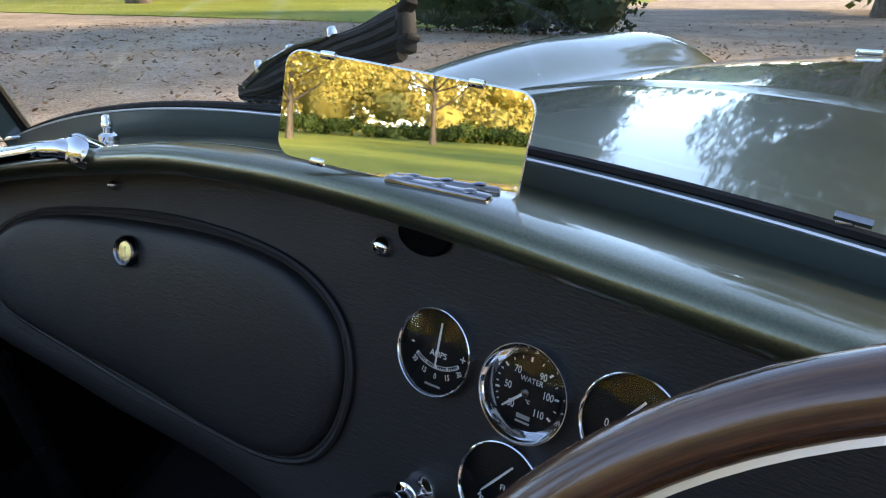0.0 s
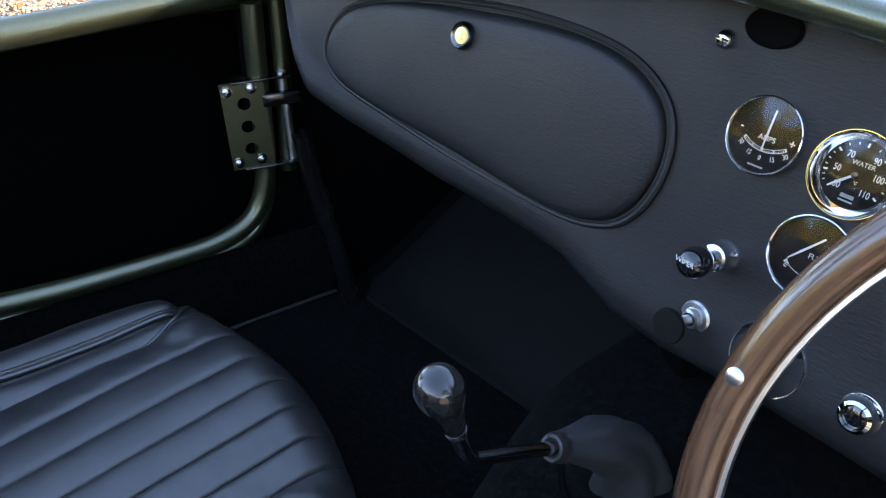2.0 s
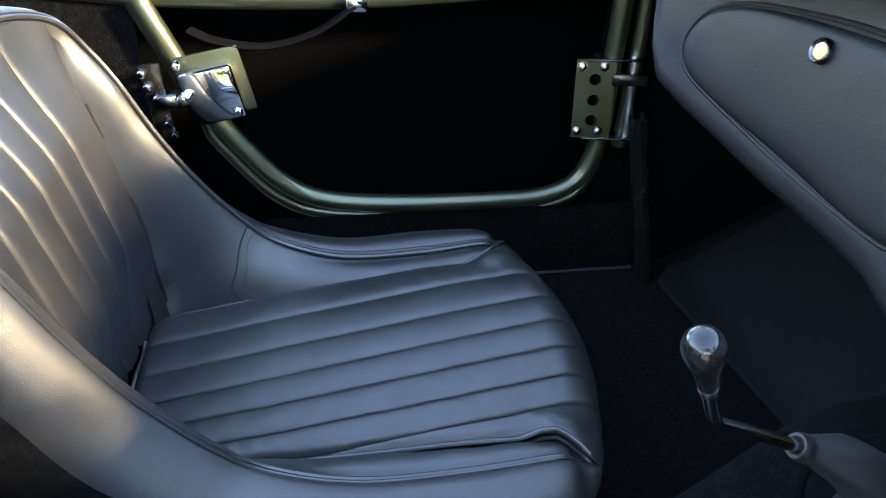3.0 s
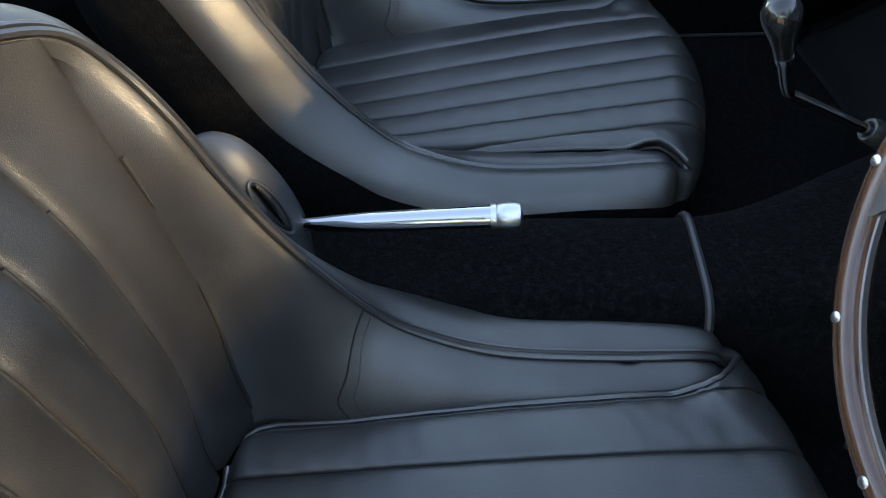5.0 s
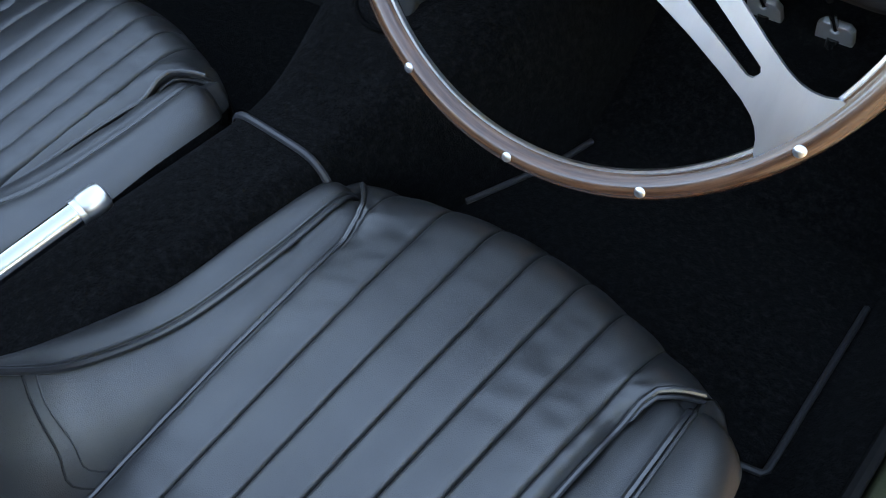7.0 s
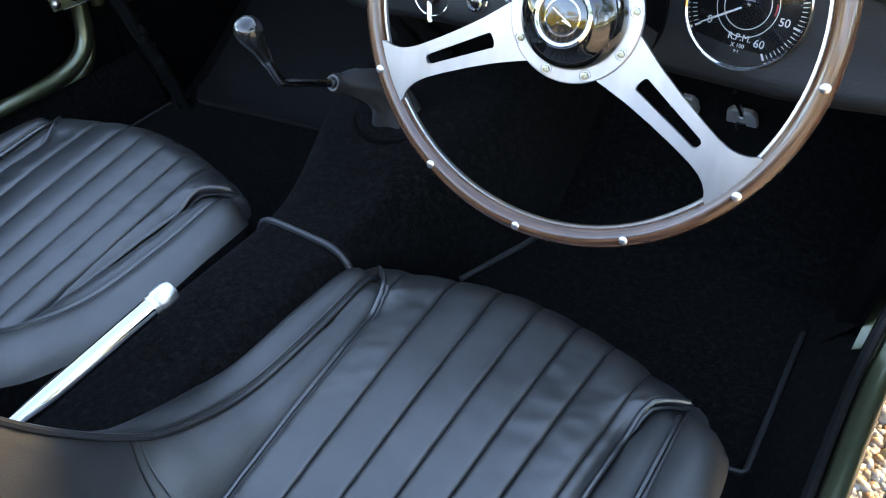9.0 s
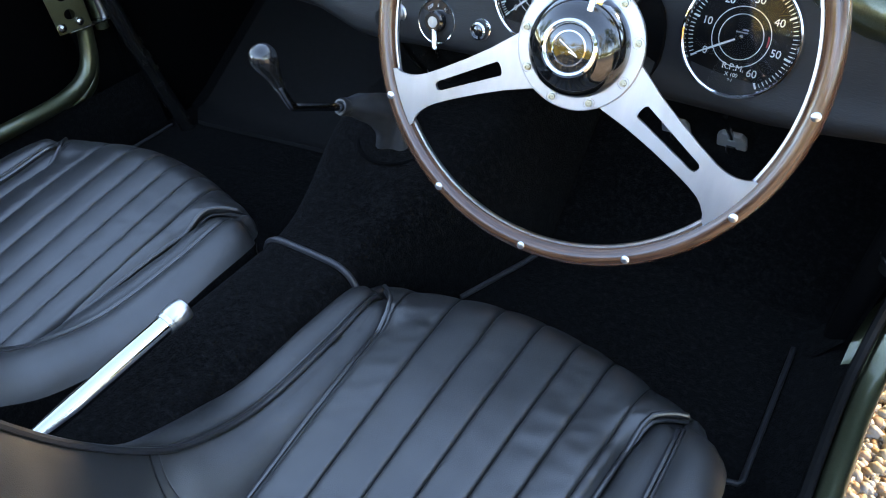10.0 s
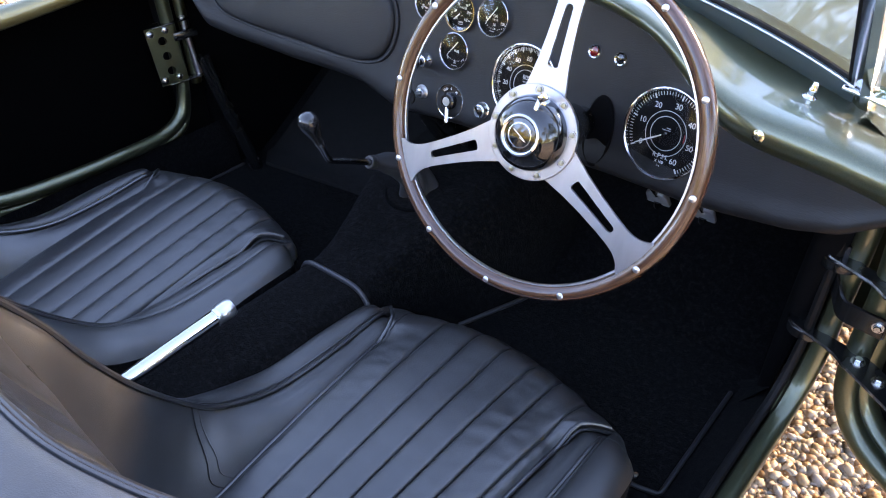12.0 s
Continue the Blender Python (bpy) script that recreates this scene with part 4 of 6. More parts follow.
def crease(x, y, cx, cy, reach, count, phase):
    """Height of gathered folds that fan out from a corner."""
    dx, dy = x - cx, y - cy
    d = math.hypot(dx, dy)
    if d > reach:
        return 0.0
    return math.sin(math.atan2(dy, dx) * count + phase) * (1 - d / reach) ** 1.3 * min(1.0, d / 0.012)


def cushion_half(y):
    """Half width of the cushion, flaring into ears over the noses of the bolsters."""
    table = ((-0.226, 0.086), (-0.223, 0.098), (-0.217, 0.108), (-0.208, 0.115), (-0.19, 0.119), (-0.13, 0.1205), (0.0, 0.133), (0.087, 0.139), (0.14, 0.143), (0.172, 0.147), (0.186, 0.152), (0.197, 0.163), (0.208, 0.178), (0.218, 0.186), (0.24, 0.187))
    return float(np.interp(y, [q[0] for q in table], [q[1] for q in table]))


def make_seat(name, label, seams, rear=-0.226, wide=0.0):
    seat = thing(name, label, "car seat", group="bucket seats")
    across = flute_row(8)
    rows, low_left, low_right = [], [], []
    for i in range(113):
        s = i / 112
        if s < 0.84:
            y = rear + (0.21 - rear) * s / 0.84
            z = cushion_z(y)
            a = 0.0
        else:
            a = (s - 0.84) / 0.16 * 2.0
            y = 0.21 + 0.048 * math.sin(min(a, 1.57)) - 0.012 * max(0.0, a - 1.57)
            z = cushion_z(0.21) - 0.036 * (1 - math.cos(min(a, 1.57))) - 0.16 * max(0.0, a - 1.57)
        pull = 0.037 * smooth((s - 0.6) / 0.4)
        half = cushion_half(y - pull if y > -0.1 else y - (rear + 0.226)) * (1 - 0.07 * smooth((a - 1.1) / 0.9))
        inward = half + wide * (1 - smooth((y + 0.08) / 0.26))
        along = (y + 0.2) / 0.42
        sag = 0.35 * wide * math.sin(math.pi * max(0.0, min(1.0, along)))
        marks = [-inward] + [max(-inward * 0.98, min(half * 0.98, p + (q - p) * along + sag)) for p, q in seams] + [half]
        row = []
        for f, pf in across:
            k = min(7, int(f * 8 + 1e-6))
            x = marks[k] + (marks[k + 1] - marks[k]) * (f * 8 - k)
            u = x / (half if x > 0 else inward)
            bow = 0.009 * (1 - u * u) * min(1.0, s / 0.6)
            end_flute = k in (0, 7)
            puff = (0.0030 if end_flute else 0.0066) * pf * (1 - 0.85 * smooth((a - 0.2) / 1.0))
            edge = 0.012 * max(0.0, (rear + 0.014 - y) / 0.014) ** 2 + 0.007 * smooth((abs(u) - 0.90) / 0.10) ** 2 * (1 - smooth((y - 0.15) / 0.06))
            soft = 0.00045 * noise.noise((x * 26, y * 60, 3.1)) + 0.0012 * noise.noise((x * 9, y * 13, 7.7))
            # diagonal creases towards the worn side and gathers at the ears
            soft += 0.0011 * smooth((abs(u + 0.1) - 0.3) / 0.3) * noise.noise((x * 34 + y * 26, y * 70 - x * 60, 1.3)) * pf
            ear = smooth((abs(u) - 0.74) / 0.22) * smooth((y - 0.155) / 0.05)
            ray = math.atan2(y - pull - 0.165, abs(x) - 0.125)
            gather = 0.0011 * ear * math.sin(ray * 13 + 1.5 * noise.noise((x * 30, y * 30, 0.7))) * (1 - smooth((a - 0.9) / 0.8))
            zz = z + bow + puff - edge - 0.009 * u * u * smooth((s - 0.6) / 0.4) + soft + gather + 0.010 * ear
            row.append((x, y - pull * u * u + puff * 0.6 * smooth(a) + (soft + gather) * smooth(a), zz))
        rows.append(row)
    for row in rows:
        low_left.append([Vector(row[0]) + Vector((0.0015, 0, -0.006)), Vector(row[0]) + Vector((0.005, 0, -0.035))])
        low_right.append([Vector(row[-1]) + Vector((-0.0015, 0, -0.006)), Vector(row[-1]) + Vector((-0.005, 0, -0.035))])
    full = [[lo[1], lo[0]] + [Vector(p) for p in row] + ro for row, lo, ro in zip(rows, low_left, low_right)]
    part("cushion", grid(full), LEATHER, seat, "fluted black leather seat cushion", sharp=70)
    for k in range(1, 8):
        col = [Vector(r[k * len(FLUTE_T)]) + Vector((0, 0, 0.0003)) for r in rows[1:104:3]]
        part("seam", tube(col, 0.0010, 5), SEAM, seat)
    rim = [Vector(r[0]) + Vector((-0.001, 0, 0.003)) for r in rows[100::-2]] + [Vector(p) + Vector((0, -0.001, 0.003)) for p in rows[0][8:-8:8]] + [Vector(r[-1]) + Vector((0.001, 0, 0.003)) for r in rows[0:101:2]]
    part("piping", tube(rim, 0.0027, 8), PIPING, seat)
    for side, lows in ((-1, low_left), (1, low_right)):
        part("piping", tube([p[0] + Vector((side * 0.0035, 0, -0.001)) for p in lows[30:104:2]], 0.0022, 7), PIPING, seat)
    # fluted back, running up to the top piping
    rows = []
    across = flute_row(6)
    back_marks = (-1.0, -0.585, -0.295, 0.0, 0.295, 0.585, 1.0)
    top_x, top_z, top_y = (0.0, 0.064, 0.122, 0.147, 0.160), (0.706, 0.704, 0.6965, 0.687, 0.679), (-0.288, -0.284, -0.268, -0.254, -0.247)
    for i in range(57):
        s = i / 56
        row = []
        for f, pf in across:
            k = min(5, int(f * 6 + 1e-6))
            u = back_marks[k] + (back_marks[k + 1] - back_marks[k]) * (f * 6 - k)
            half = 0.132 + 0.023 * smooth(s / 0.62) - 0.004 * smooth((s - 0.85) / 0.15)
            x = half * u
            z = 0.322 + (float(np.interp(abs(x), top_x, top_z)) - 0.322) * s
            low = 1 - smooth(s / 0.4)
            x -= wide * low * max(0.0, -u)
            dip = 0.010 * (1 - u * u) - (rear + 0.200) * low * (1 - 0.6 * u ** 4)
            soft = 0.0008 * noise.noise((x * 20, z * 40, 5.5)) + 0.0016 * noise.noise((x * 8, z * 10, 2.2))
            w = smooth((s - 0.66) / 0.36)
            y = (back_y(z) - dip) * (1 - w) + (float(np.interp(abs(x), top_x, top_y)) + 0.001) * w
            row.append((x, y + 0.0085 * pf * (1 - 0.68 * w) + soft, z))
        rows.append(row)
    part("backrest", grid(rows + [[Vector(p) + Vector((0, -0.026, 0.0)) for p in rows[-1]]], flip=True), LEATHER, seat, "upright fluted black leather backrest", sharp=70)
    for k in range(7):
        edge = k in (0, 6)
        col = [Vector(r[k * len(FLUTE_T)]) + Vector((0, 0.0045 if edge else 0.0022, 0)) for r in rows[1:45:3]]
        part("seam", tube(col, 0.0024 if edge else 0.0021, 6), SEAM, seat)
    # wrap-round bolster: rim, inner foot, outer edge, from the nose to the middle of the top
    key = [
        ((0.178, 0.196, 0.334), (0.152, 0.190, 0.322), (0.206, 0.198, 0.324)),
        ((0.178, 0.178, 0.346), (0.146, 0.17, 0.327), (0.224, 0.180, 0.336)),
        ((0.177, 0.10, 0.345), (0.138, 0.10, 0.328), (0.229, 0.105, 0.344)),
        ((0.176, 0.00, 0.353), (0.131, 0.00, 0.329), (0.230, 0.00, 0.346)),
        ((0.176, -0.072, 0.383), (0.121, -0.125, 0.327), (0.229, -0.085, 0.374)),
        ((0.176, -0.112, 0.420), (0.127, rear + 0.014, 0.321), (0.222, -0.134, 0.408)),
        ((0.176, -0.156, 0.485), (0.138, back_y(0.40) + 0.2 * (rear + 0.2) - 0.002, 0.40), (0.219, -0.188, 0.468)),
        ((0.176, -0.188, 0.550), (0.147, back_y(0.49) - 0.001, 0.49), (0.217, -0.216, 0.538)),
        ((0.176, -0.210, 0.608), (0.152, back_y(0.57), 0.57), (0.214, -0.242, 0.605)),
        ((0.174, -0.229, 0.648), (0.153, back_y(0.63), 0.63), (0.204, -0.268, 0.652)),
        ((0.160, -0.246, 0.681), (0.145, back_y(0.665) - 0.006, 0.665), (0.180, -0.288, 0.690)),
        ((0.122, -0.268, 0.699), (0.112, -0.268, 0.686), (0.132, -0.312, 0.708)),
        ((0.064, -0.284, 0.706), (0.060, -0.281, 0.694), (0.068, -0.327, 0.713)),
        ((0.0, -0.288, 0.708), (0.0, -0.285, 0.696), (0.0, -0.331, 0.714)),
    ]
    full = [tuple(Vector((-q[0], q[1], q[2])) for q in k) for k in key] + [tuple(Vector(q) for q in k) for k in key[-2::-1]]
    for k in (4, 5, 6):
        full[k] = (full[k][0], full[k][1] - Vector((wide * (0.5 if k == 6 else 1.0), 0, 0)), full[k][2])
    N = 157
    rim, foot, outer = (spline([k[c] for k in full], N) for c in range(3))
    rows = []
    for i in range(N):
        r, f, o = rim[i], foot[i], outer[i]
        out = (o - r)
        mid = (f + r) / 2
        sgn = -1 if r.x < 0 else 1
        wrapped = min(i, N - 1 - i) / (N / 2)
        up = smooth((wrapped - 0.33) / 0.14)
        bulge = Vector((sgn * -0.006, 0.004, 0.006)) * (1 - up) + Vector((0, 0.010, 0)) * up
        lift = Vector((0, 0.003, 0.011)) * (1 - up) + Vector((0, 0.006, 0.005)) * up
        wr = 0.0016 * noise.noise((i * 0.5, 2.0 * sgn, 4.0)) + 0.0025 * noise.noise((i * 0.17, sgn, 9.0))
        bulge = bulge * (1.2 + wr * 110) * (1 - smooth((wrapped - 0.60) / 0.16))
        f = f.lerp(r, 0.85 * smooth((wrapped - 0.66) / 0.14))
        low = smooth((wrapped - 0.42) / 0.2)
        side = Vector((o.x + sgn * 0.006 * (1 - low), o.y - 0.015 * (1 - low) - 0.05 * low, (o.z * 0.7 + 0.07) * (1 - low) + (o.z - 0.02) * low))
        bottom = Vector((o.x - sgn * 0.012, o.y - 0.01, 0.205)) * (1 - low) + Vector((o.x * 0.9, o.y - 0.075, 0.205 + (o.z - 0.205) * 0.75)) * low
        row = [f + Vector((-sgn * 0.03, 0.0, -0.035)) * (1 - low) + Vector((-sgn * 0.012, -0.035, -0.004)) * low, f, f.lerp(mid, 0.5) + bulge * 0.7, mid + bulge, mid.lerp(r, 0.6) + bulge * 0.6, r + Vector((0, 0, -0.003)), r + out * 0.08 + lift * 0.3, r + out * 0.24 + lift * 0.85, r + out * 0.5 + lift * 1.05, r + out * 0.8 + lift * 0.7, o, o.lerp(side, 0.22) + Vector((sgn * 0.004 * (1 - low), -0.006 * low, 0)), side, side.lerp(bottom, 0.5), bottom]
        rows.append(row)

    def nose(row):
        c = sum(row, Vector()) / len(row)
        out = []
        for shrink, fwd in ((0.95, 0.007), (0.82, 0.0135), (0.6, 0.018), (0.3, 0.0205), (0.0, 0.021)):
            out.append([Vector((c.x + (p.x - c.x) * shrink, p.y + fwd, c.z + (p.z - c.z) * (shrink * 0.75 + (0.25 if shrink else 0)))) for p in row])
        return out
    rows = nose(rows[0])[::-1] + rows + nose(rows[-1])
    part("bolster", grid([r[:12] for r in rows], flip=True), LEATHER, seat, "wrap-round black leather side bolster", sharp=75)
    part("side_shell", grid([r[11:] for r in rows], flip=True), CARPET, seat, "black carpeted outer side of the seat", sharp=75)
    part("piping", tube([r + Vector((0, 0.001, 0.0012)) for r in rim], 0.0030, 7), PIPING, seat)
    part("piping", tube([r + (o - r) * 0.10 + Vector((0, 0.002, 0.0045)) for r, o in zip(rim, outer)], 0.0019, 6), PIPING, seat)
    part("seam", tube([r + (o - r) * 0.055 + Vector((0, 0.0012, 0.0012)) for r, o in zip(rim, outer)], 0.0014, 5), SEAM, seat)
    for k, way in ((35, -1), (N - 1 + 5 - 30, 1)):
        part("seam", tube(spline([rows[k + way * round(1.4 * (5 - c))][c] + Vector((0, 0.001, 0.0004)) for c in range(1, 6)], 14), 0.0008, 6), SEAM, seat)
        part("seam", tube(spline([rows[k + way * round(1.4 * (5 - c) + 1)][c] + Vector((0, 0.001, 0.0002)) for c in range(1, 6)], 14), 0.0006, 6), LEATHER, seat)
    # closing shell behind the back
    rows = [[(x * (1 - 0.25 * f), back_y(0.35 + 0.33 * f) - 0.085 - 0.01 * math.cos(x * 8), 0.205 + (0.69 - 0.205) * f) for x in xs(-0.20, 0.20, 9)] for f in xs(0, 1, 9)]
    part("back_shell", grid(rows), CARPET, seat)
    return seat


seat = make_seat("bucket_seat", "driver's low black leather bucket seat with fluted cushion and piped bolsters", [(0.102 * k, 0.1335 * k) for k in (-1.08, -0.665, -0.27, 0.08, 0.41, 0.70, 1.0)])
seat.matrix_basis = pose(0.275, 0, 0)
other = make_seat("bucket_seat", "passenger's low black leather bucket seat beside the tunnel, fluted cushion", [(-0.130, -0.152), (-0.078, -0.100), (-0.026, -0.045), (0.020, 0.001), (0.058, 0.043), (0.094, 0.083), (0.125, 0.118)], -0.242, 0.016)
other.matrix_basis = pose(-0.307, -0.108, 0.348, 4.5) @ pose(0, 0.1, -0.34)

# ---- handbrake ----
GAITER = material("grey_leather", (0.035, 0.036, 0.038), 0.46, spec=0.7)
bump(GAITER, cells(GAITER, coords(GAITER), 700, "DISTANCE_TO_EDGE").outputs["Distance"], 0.35, 0.0004)
spread(GAITER, noise_tex(GAITER, coords(GAITER), 25, 4), 0.4, 0.52)
LEVER_CHROME = material("worn_chrome", (0.56, 0.56, 0.57), 0.09, 1.0)
hb = thing("handbrake", "chrome fly-off handbrake lever on the tunnel, grey leather gaiter", "handbrake")
part("lever", tube([(-0.002, -0.215, 0.412), (-0.002, -0.195, 0.413), (-0.003, -0.12, 0.415), (-0.004, -0.002, 0.4212)], [0.0045, 0.0055, 0.0095, 0.0105], 16), LEVER_CHROME, hb)
part("collar", tube([(-0.004, -0.006, 0.421), (-0.004, -0.001, 0.4212)], 0.0118, 16), SATIN, hb)
grip = lathe([(0.0, 0.0), (0.010, 0.0), (0.0122, 0.003), (0.0128, 0.010), (0.0128, 0.018), (0.0115, 0.0225), (0.006, 0.0245), (0.0, 0.025)], 20, frame_of((-0.004, -0.002, 0.4212), (0, 1, 0.04)))
part("grip", grip, SATIN, hb, "satin alloy push grip")
rows = []
for i in range(27):
    a = math.pi * i / 26
    rows.append([Vector((x, -0.238 + 0.064 * math.cos(a) * (1 - 0.15 * abs(x) / 0.03), 0.375 + 0.145 * math.sin(a) * math.sqrt(max(0.0, 1 - (x / 0.038) ** 2) * 0.75 + 0.25) + 0.0012 * noise.noise((x * 40, a * 3, 2.0)))) for x in xs(-0.036, 0.036, 21)])
part("gaiter", grid(rows), GAITER, hb, "domed grey leather gaiter", sharp=75)
part("piping", tube([rows[k][20] + Vector((0.0005, 0, 0)) for k in range(27)], 0.0022, 6), GAITER, hb)
SLOT = frame_of((0.0195, -0.1965, 0.456), (0.60, 0.70, 0.38), (0.78, -0.55, -0.2))
# no opening is cut: a closed disc with the slot's darkness in its colour
part("slot", lathe([(0.0, 0.0035), (0.0075, 0.003), (0.0100, -0.001)], 24, SLOT @ Matrix.Diagonal((0.85, 3.1, 1, 1))), SEAM, hb, "dark disc for the shade in the lever's open slot")
part("slot_trim", tube([SLOT @ Vector((0.0092 * math.cos(a), 0.031 * math.sin(a), 0.003)) for a in [2 * math.pi * k / 36 for k in range(36)]], 0.0022, 8, closed=True), GAITER, hb, "rolled leather edge of the slot")
part("pawl", tube([SLOT @ Vector((0.002, 0.020, 0.003)), SLOT @ Vector((0.001, -0.004, 0.006)), SLOT @ Vector((0.0, -0.028, 0.006))], [0.0035, 0.0045, 0.0035], 8, flat=0.5), LEVER, hb, "worn steel pawl inside the slot")

# ---- gear lever ----
gear = thing("gear_lever", "cranked black gear lever with a turned knob and leather gaiter", "gear lever")
knob_m = frame_of((-0.008, 0.2075, 0.579), (0.0, -0.32, 0.947))
part("knob", lathe([(0.0, 0.0), (0.0062, 0.0), (0.0068, 0.003), (0.0080, 0.011), (0.0102, 0.0205), (0.0127, 0.0285), (0.0140, 0.0350), (0.0137, 0.0410), (0.0115, 0.0462), (0.0078, 0.0494), (0.0038, 0.0506), (0.0, 0.0509)], 32, knob_m), KNOB, gear, "polished black pear-shaped knob")
part("collar", lathe([(0.0, -0.004), (0.0062, -0.004), (0.0066, -0.002), (0.0066, 0.001), (0.0, 0.001)], 20, knob_m), STEEL, gear, "thin steel collar under the knob")
part("lever", tube(spline([(-0.008, 0.2075, 0.5785), (-0.0085, 0.2125, 0.565), (-0.009, 0.2175, 0.553), (-0.0092, 0.2215, 0.5468), (-0.0095, 0.229, 0.5422), (-0.0105, 0.26, 0.5265), (-0.0115, 0.305, 0.503)], 40), 0.0048, 12), LEVER, gear)
way = Vector((0, 0.88, -0.47)).normalized()
part("collar", lathe([(0.0045, -0.003), (0.0070, -0.006), (0.0092, -0.006), (0.0105, -0.002), (0.0107, 0.003), (0.0100, 0.007), (0.0085, 0.007)], 22, frame_of((-0.0115, 0.299, 0.5065), way)), LEATHER, gear, "puckered leather collar of the gaiter")
rows = []
path = spline([(-0.0115, 0.301, 0.5055), (-0.012, 0.325, 0.494), (-0.013, 0.352, 0.477), (-0.013, 0.378, 0.452), (-0.012, 0.393, 0.42), (-0.012, 0.397, 0.392)], 26)
for i, p in enumerate(path):
    f = i / 25
    t = (path[min(i + 1, 25)] - path[max(i - 1, 0)]).normalized()
    side = Vector((1, 0, 0))
    up = side.cross(t).normalized()
    rr = 0.0105 + 0.0095 * smooth(f / 0.45) + 0.012 * smooth((f - 0.3) / 0.7)
    row = []
    for k in range(36):
        a = 2 * math.pi * k / 36
        fold = 1 + (0.05 + 0.10 * f) * math.sin(a * 5 + f * 5 + 1.2 * math.sin(f * 9)) + 0.03 * math.sin(f * 22 + 3 * math.sin(a)) * smooth(f / 0.4)
        row.append(p + (side * math.cos(a) + up * math.sin(a)) * rr * fold)
    rows.append(row)
part("gaiter", grid(rows, close_v=True), GAITER, gear, "creased black leather gaiter", sharp=70)
part("gaiter_ring", tube([(-0.012 + 0.054 * math.cos(a), 0.395 + 0.054 * math.sin(a), 0.411 + 0.006 * math.sin(a)) for a in [2 * math.pi * k / 32 for k in range(32)]], 0.003, 8, closed=True), TRIM, gear)


# ---- dashboard ----
LOW = [(-0.535, 0.715), (-0.515, 0.675), (-0.495, 0.632), (-0.465, 0.602), (-0.41, 0.592), (-0.27, 0.577), (-0.17, 0.573), (-0.12, 0.569), (-0.085, 0.558), (-0.055, 0.548), (-0.01, 0.546), (0.03, 0.549), (0.2, 0.556), (0.43, 0.566), (0.48, 0.573), (0.55, 0.586), (0.60, 0.603), (0.64, 0.632)]


def dash_low(x):
    return float(np.interp(x, [p[0] for p in LOW], [p[1] for p in LOW]))


dash = thing("dashboard", "black grained vinyl dashboard with a rolled lower edge", "dashboard")
rows = []
for x in xs(-0.53, 0.635, 120):
    lo, hi = dash_low(x), crest_z(x) - 0.0145
    lo = min(lo, hi - 0.012)
    row = [(x, dash_y(x, hi), hi)]
    for f in xs(0.0, 1.0, 16)[1:]:
        z = hi + (lo + 0.014 - hi) * f
        row.append((x, dash_y(x, z) - 0.004 * smooth((f - 0.75) / 0.25), z))
    y0 = dash_y(x, lo + 0.014) - 0.004
    for a in (0.5, 1.0, 1.57, 2.2, 2.8):
        row.append((x, y0 + 0.014 - 0.014 * math.cos(a), lo + 0.014 - 0.014 * math.sin(a)))
    row.append((x, y0 + 0.06, lo + 0.012))
    rows.append(row)
part("panel", grid(rows), VINYL, dash, sharp=70)


def on_dash(x, z, off=0.0):
    return frame_of((x, dash_y(x, z) - off, z + off * 0.25), (-0.38 * (x - 0.05), -1.0, 0.25))


GLOVE = [(-0.442, 0.661), (-0.425, 0.637), (-0.377, 0.624), (-0.267, 0.612), (-0.146, 0.604), (-0.092, 0.611), (-0.066, 0.632), (-0.057, 0.666), (-0.066, 0.698), (-0.093, 0.719), (-0.136, 0.730), (-0.204, 0.732), (-0.292, 0.726), (-0.377, 0.714), (-0.425, 0.694)]
ring = spline([(x, 0, z) for x, z in GLOVE], 96, closed=True)
mid = Vector((-0.24, 0, 0.668))


def lid_ring(scale, off, inset=0.0):
    out = []
    for p in ring:
        d = (p - mid)
        q = mid + d * scale - d.normalized() * inset
        out.append(Vector((q.x, dash_y(q.x, q.z) - off, q.z)))
    return out


lid = new("glovebox_lid")
lid.parent = dash
tagged(lid, "padded black glovebox lid")
part("panel", grid([lid_ring(1, 0.0005, 0.0015), lid_ring(1, 0.0035, 0.002), lid_ring(1, 0.006, 0.004), lid_ring(1, 0.0075, 0.008), lid_ring(0.93, 0.0085, 0.008), lid_ring(0.7, 0.0095), lid_ring(0.4, 0.0098), lid_ring(0.1, 0.0098), lid_ring(0.0, 0.0098)], close_v=True), VINYL, lid, sharp=70)
part("gap", tube(lid_ring(1, 0.0, -0.001), 0.0022, 6, closed=True), SEAM, lid)
part("piping", tube(lid_ring(1, 0.001, -0.0045), 0.0026, 8, closed=True), VINYL, lid)
m = on_dash(-0.262, 0.706, 0.0095)
lk = joined(lathe([(0.0115, -0.002), (0.0115, 0.003), (0.010, 0.005), (0.0085, 0.004), (0.008, 0.002), (0.0, 0.002)], 28, m))
part("lock", lk, DARK_CHROME, lid, "round chrome key lock")
# lock face in the metal that has the gold reflection in its colour
part("key_slot", joined(lathe([(0.0078, 0.0021), (0.007, 0.0028), (0.0, 0.003)], 20, m), box(0.0018, 0.007, 0.001, 0, m @ pose(0, 0, 0.0034, 0, 0, 8))), GOLD_TINT, lid)


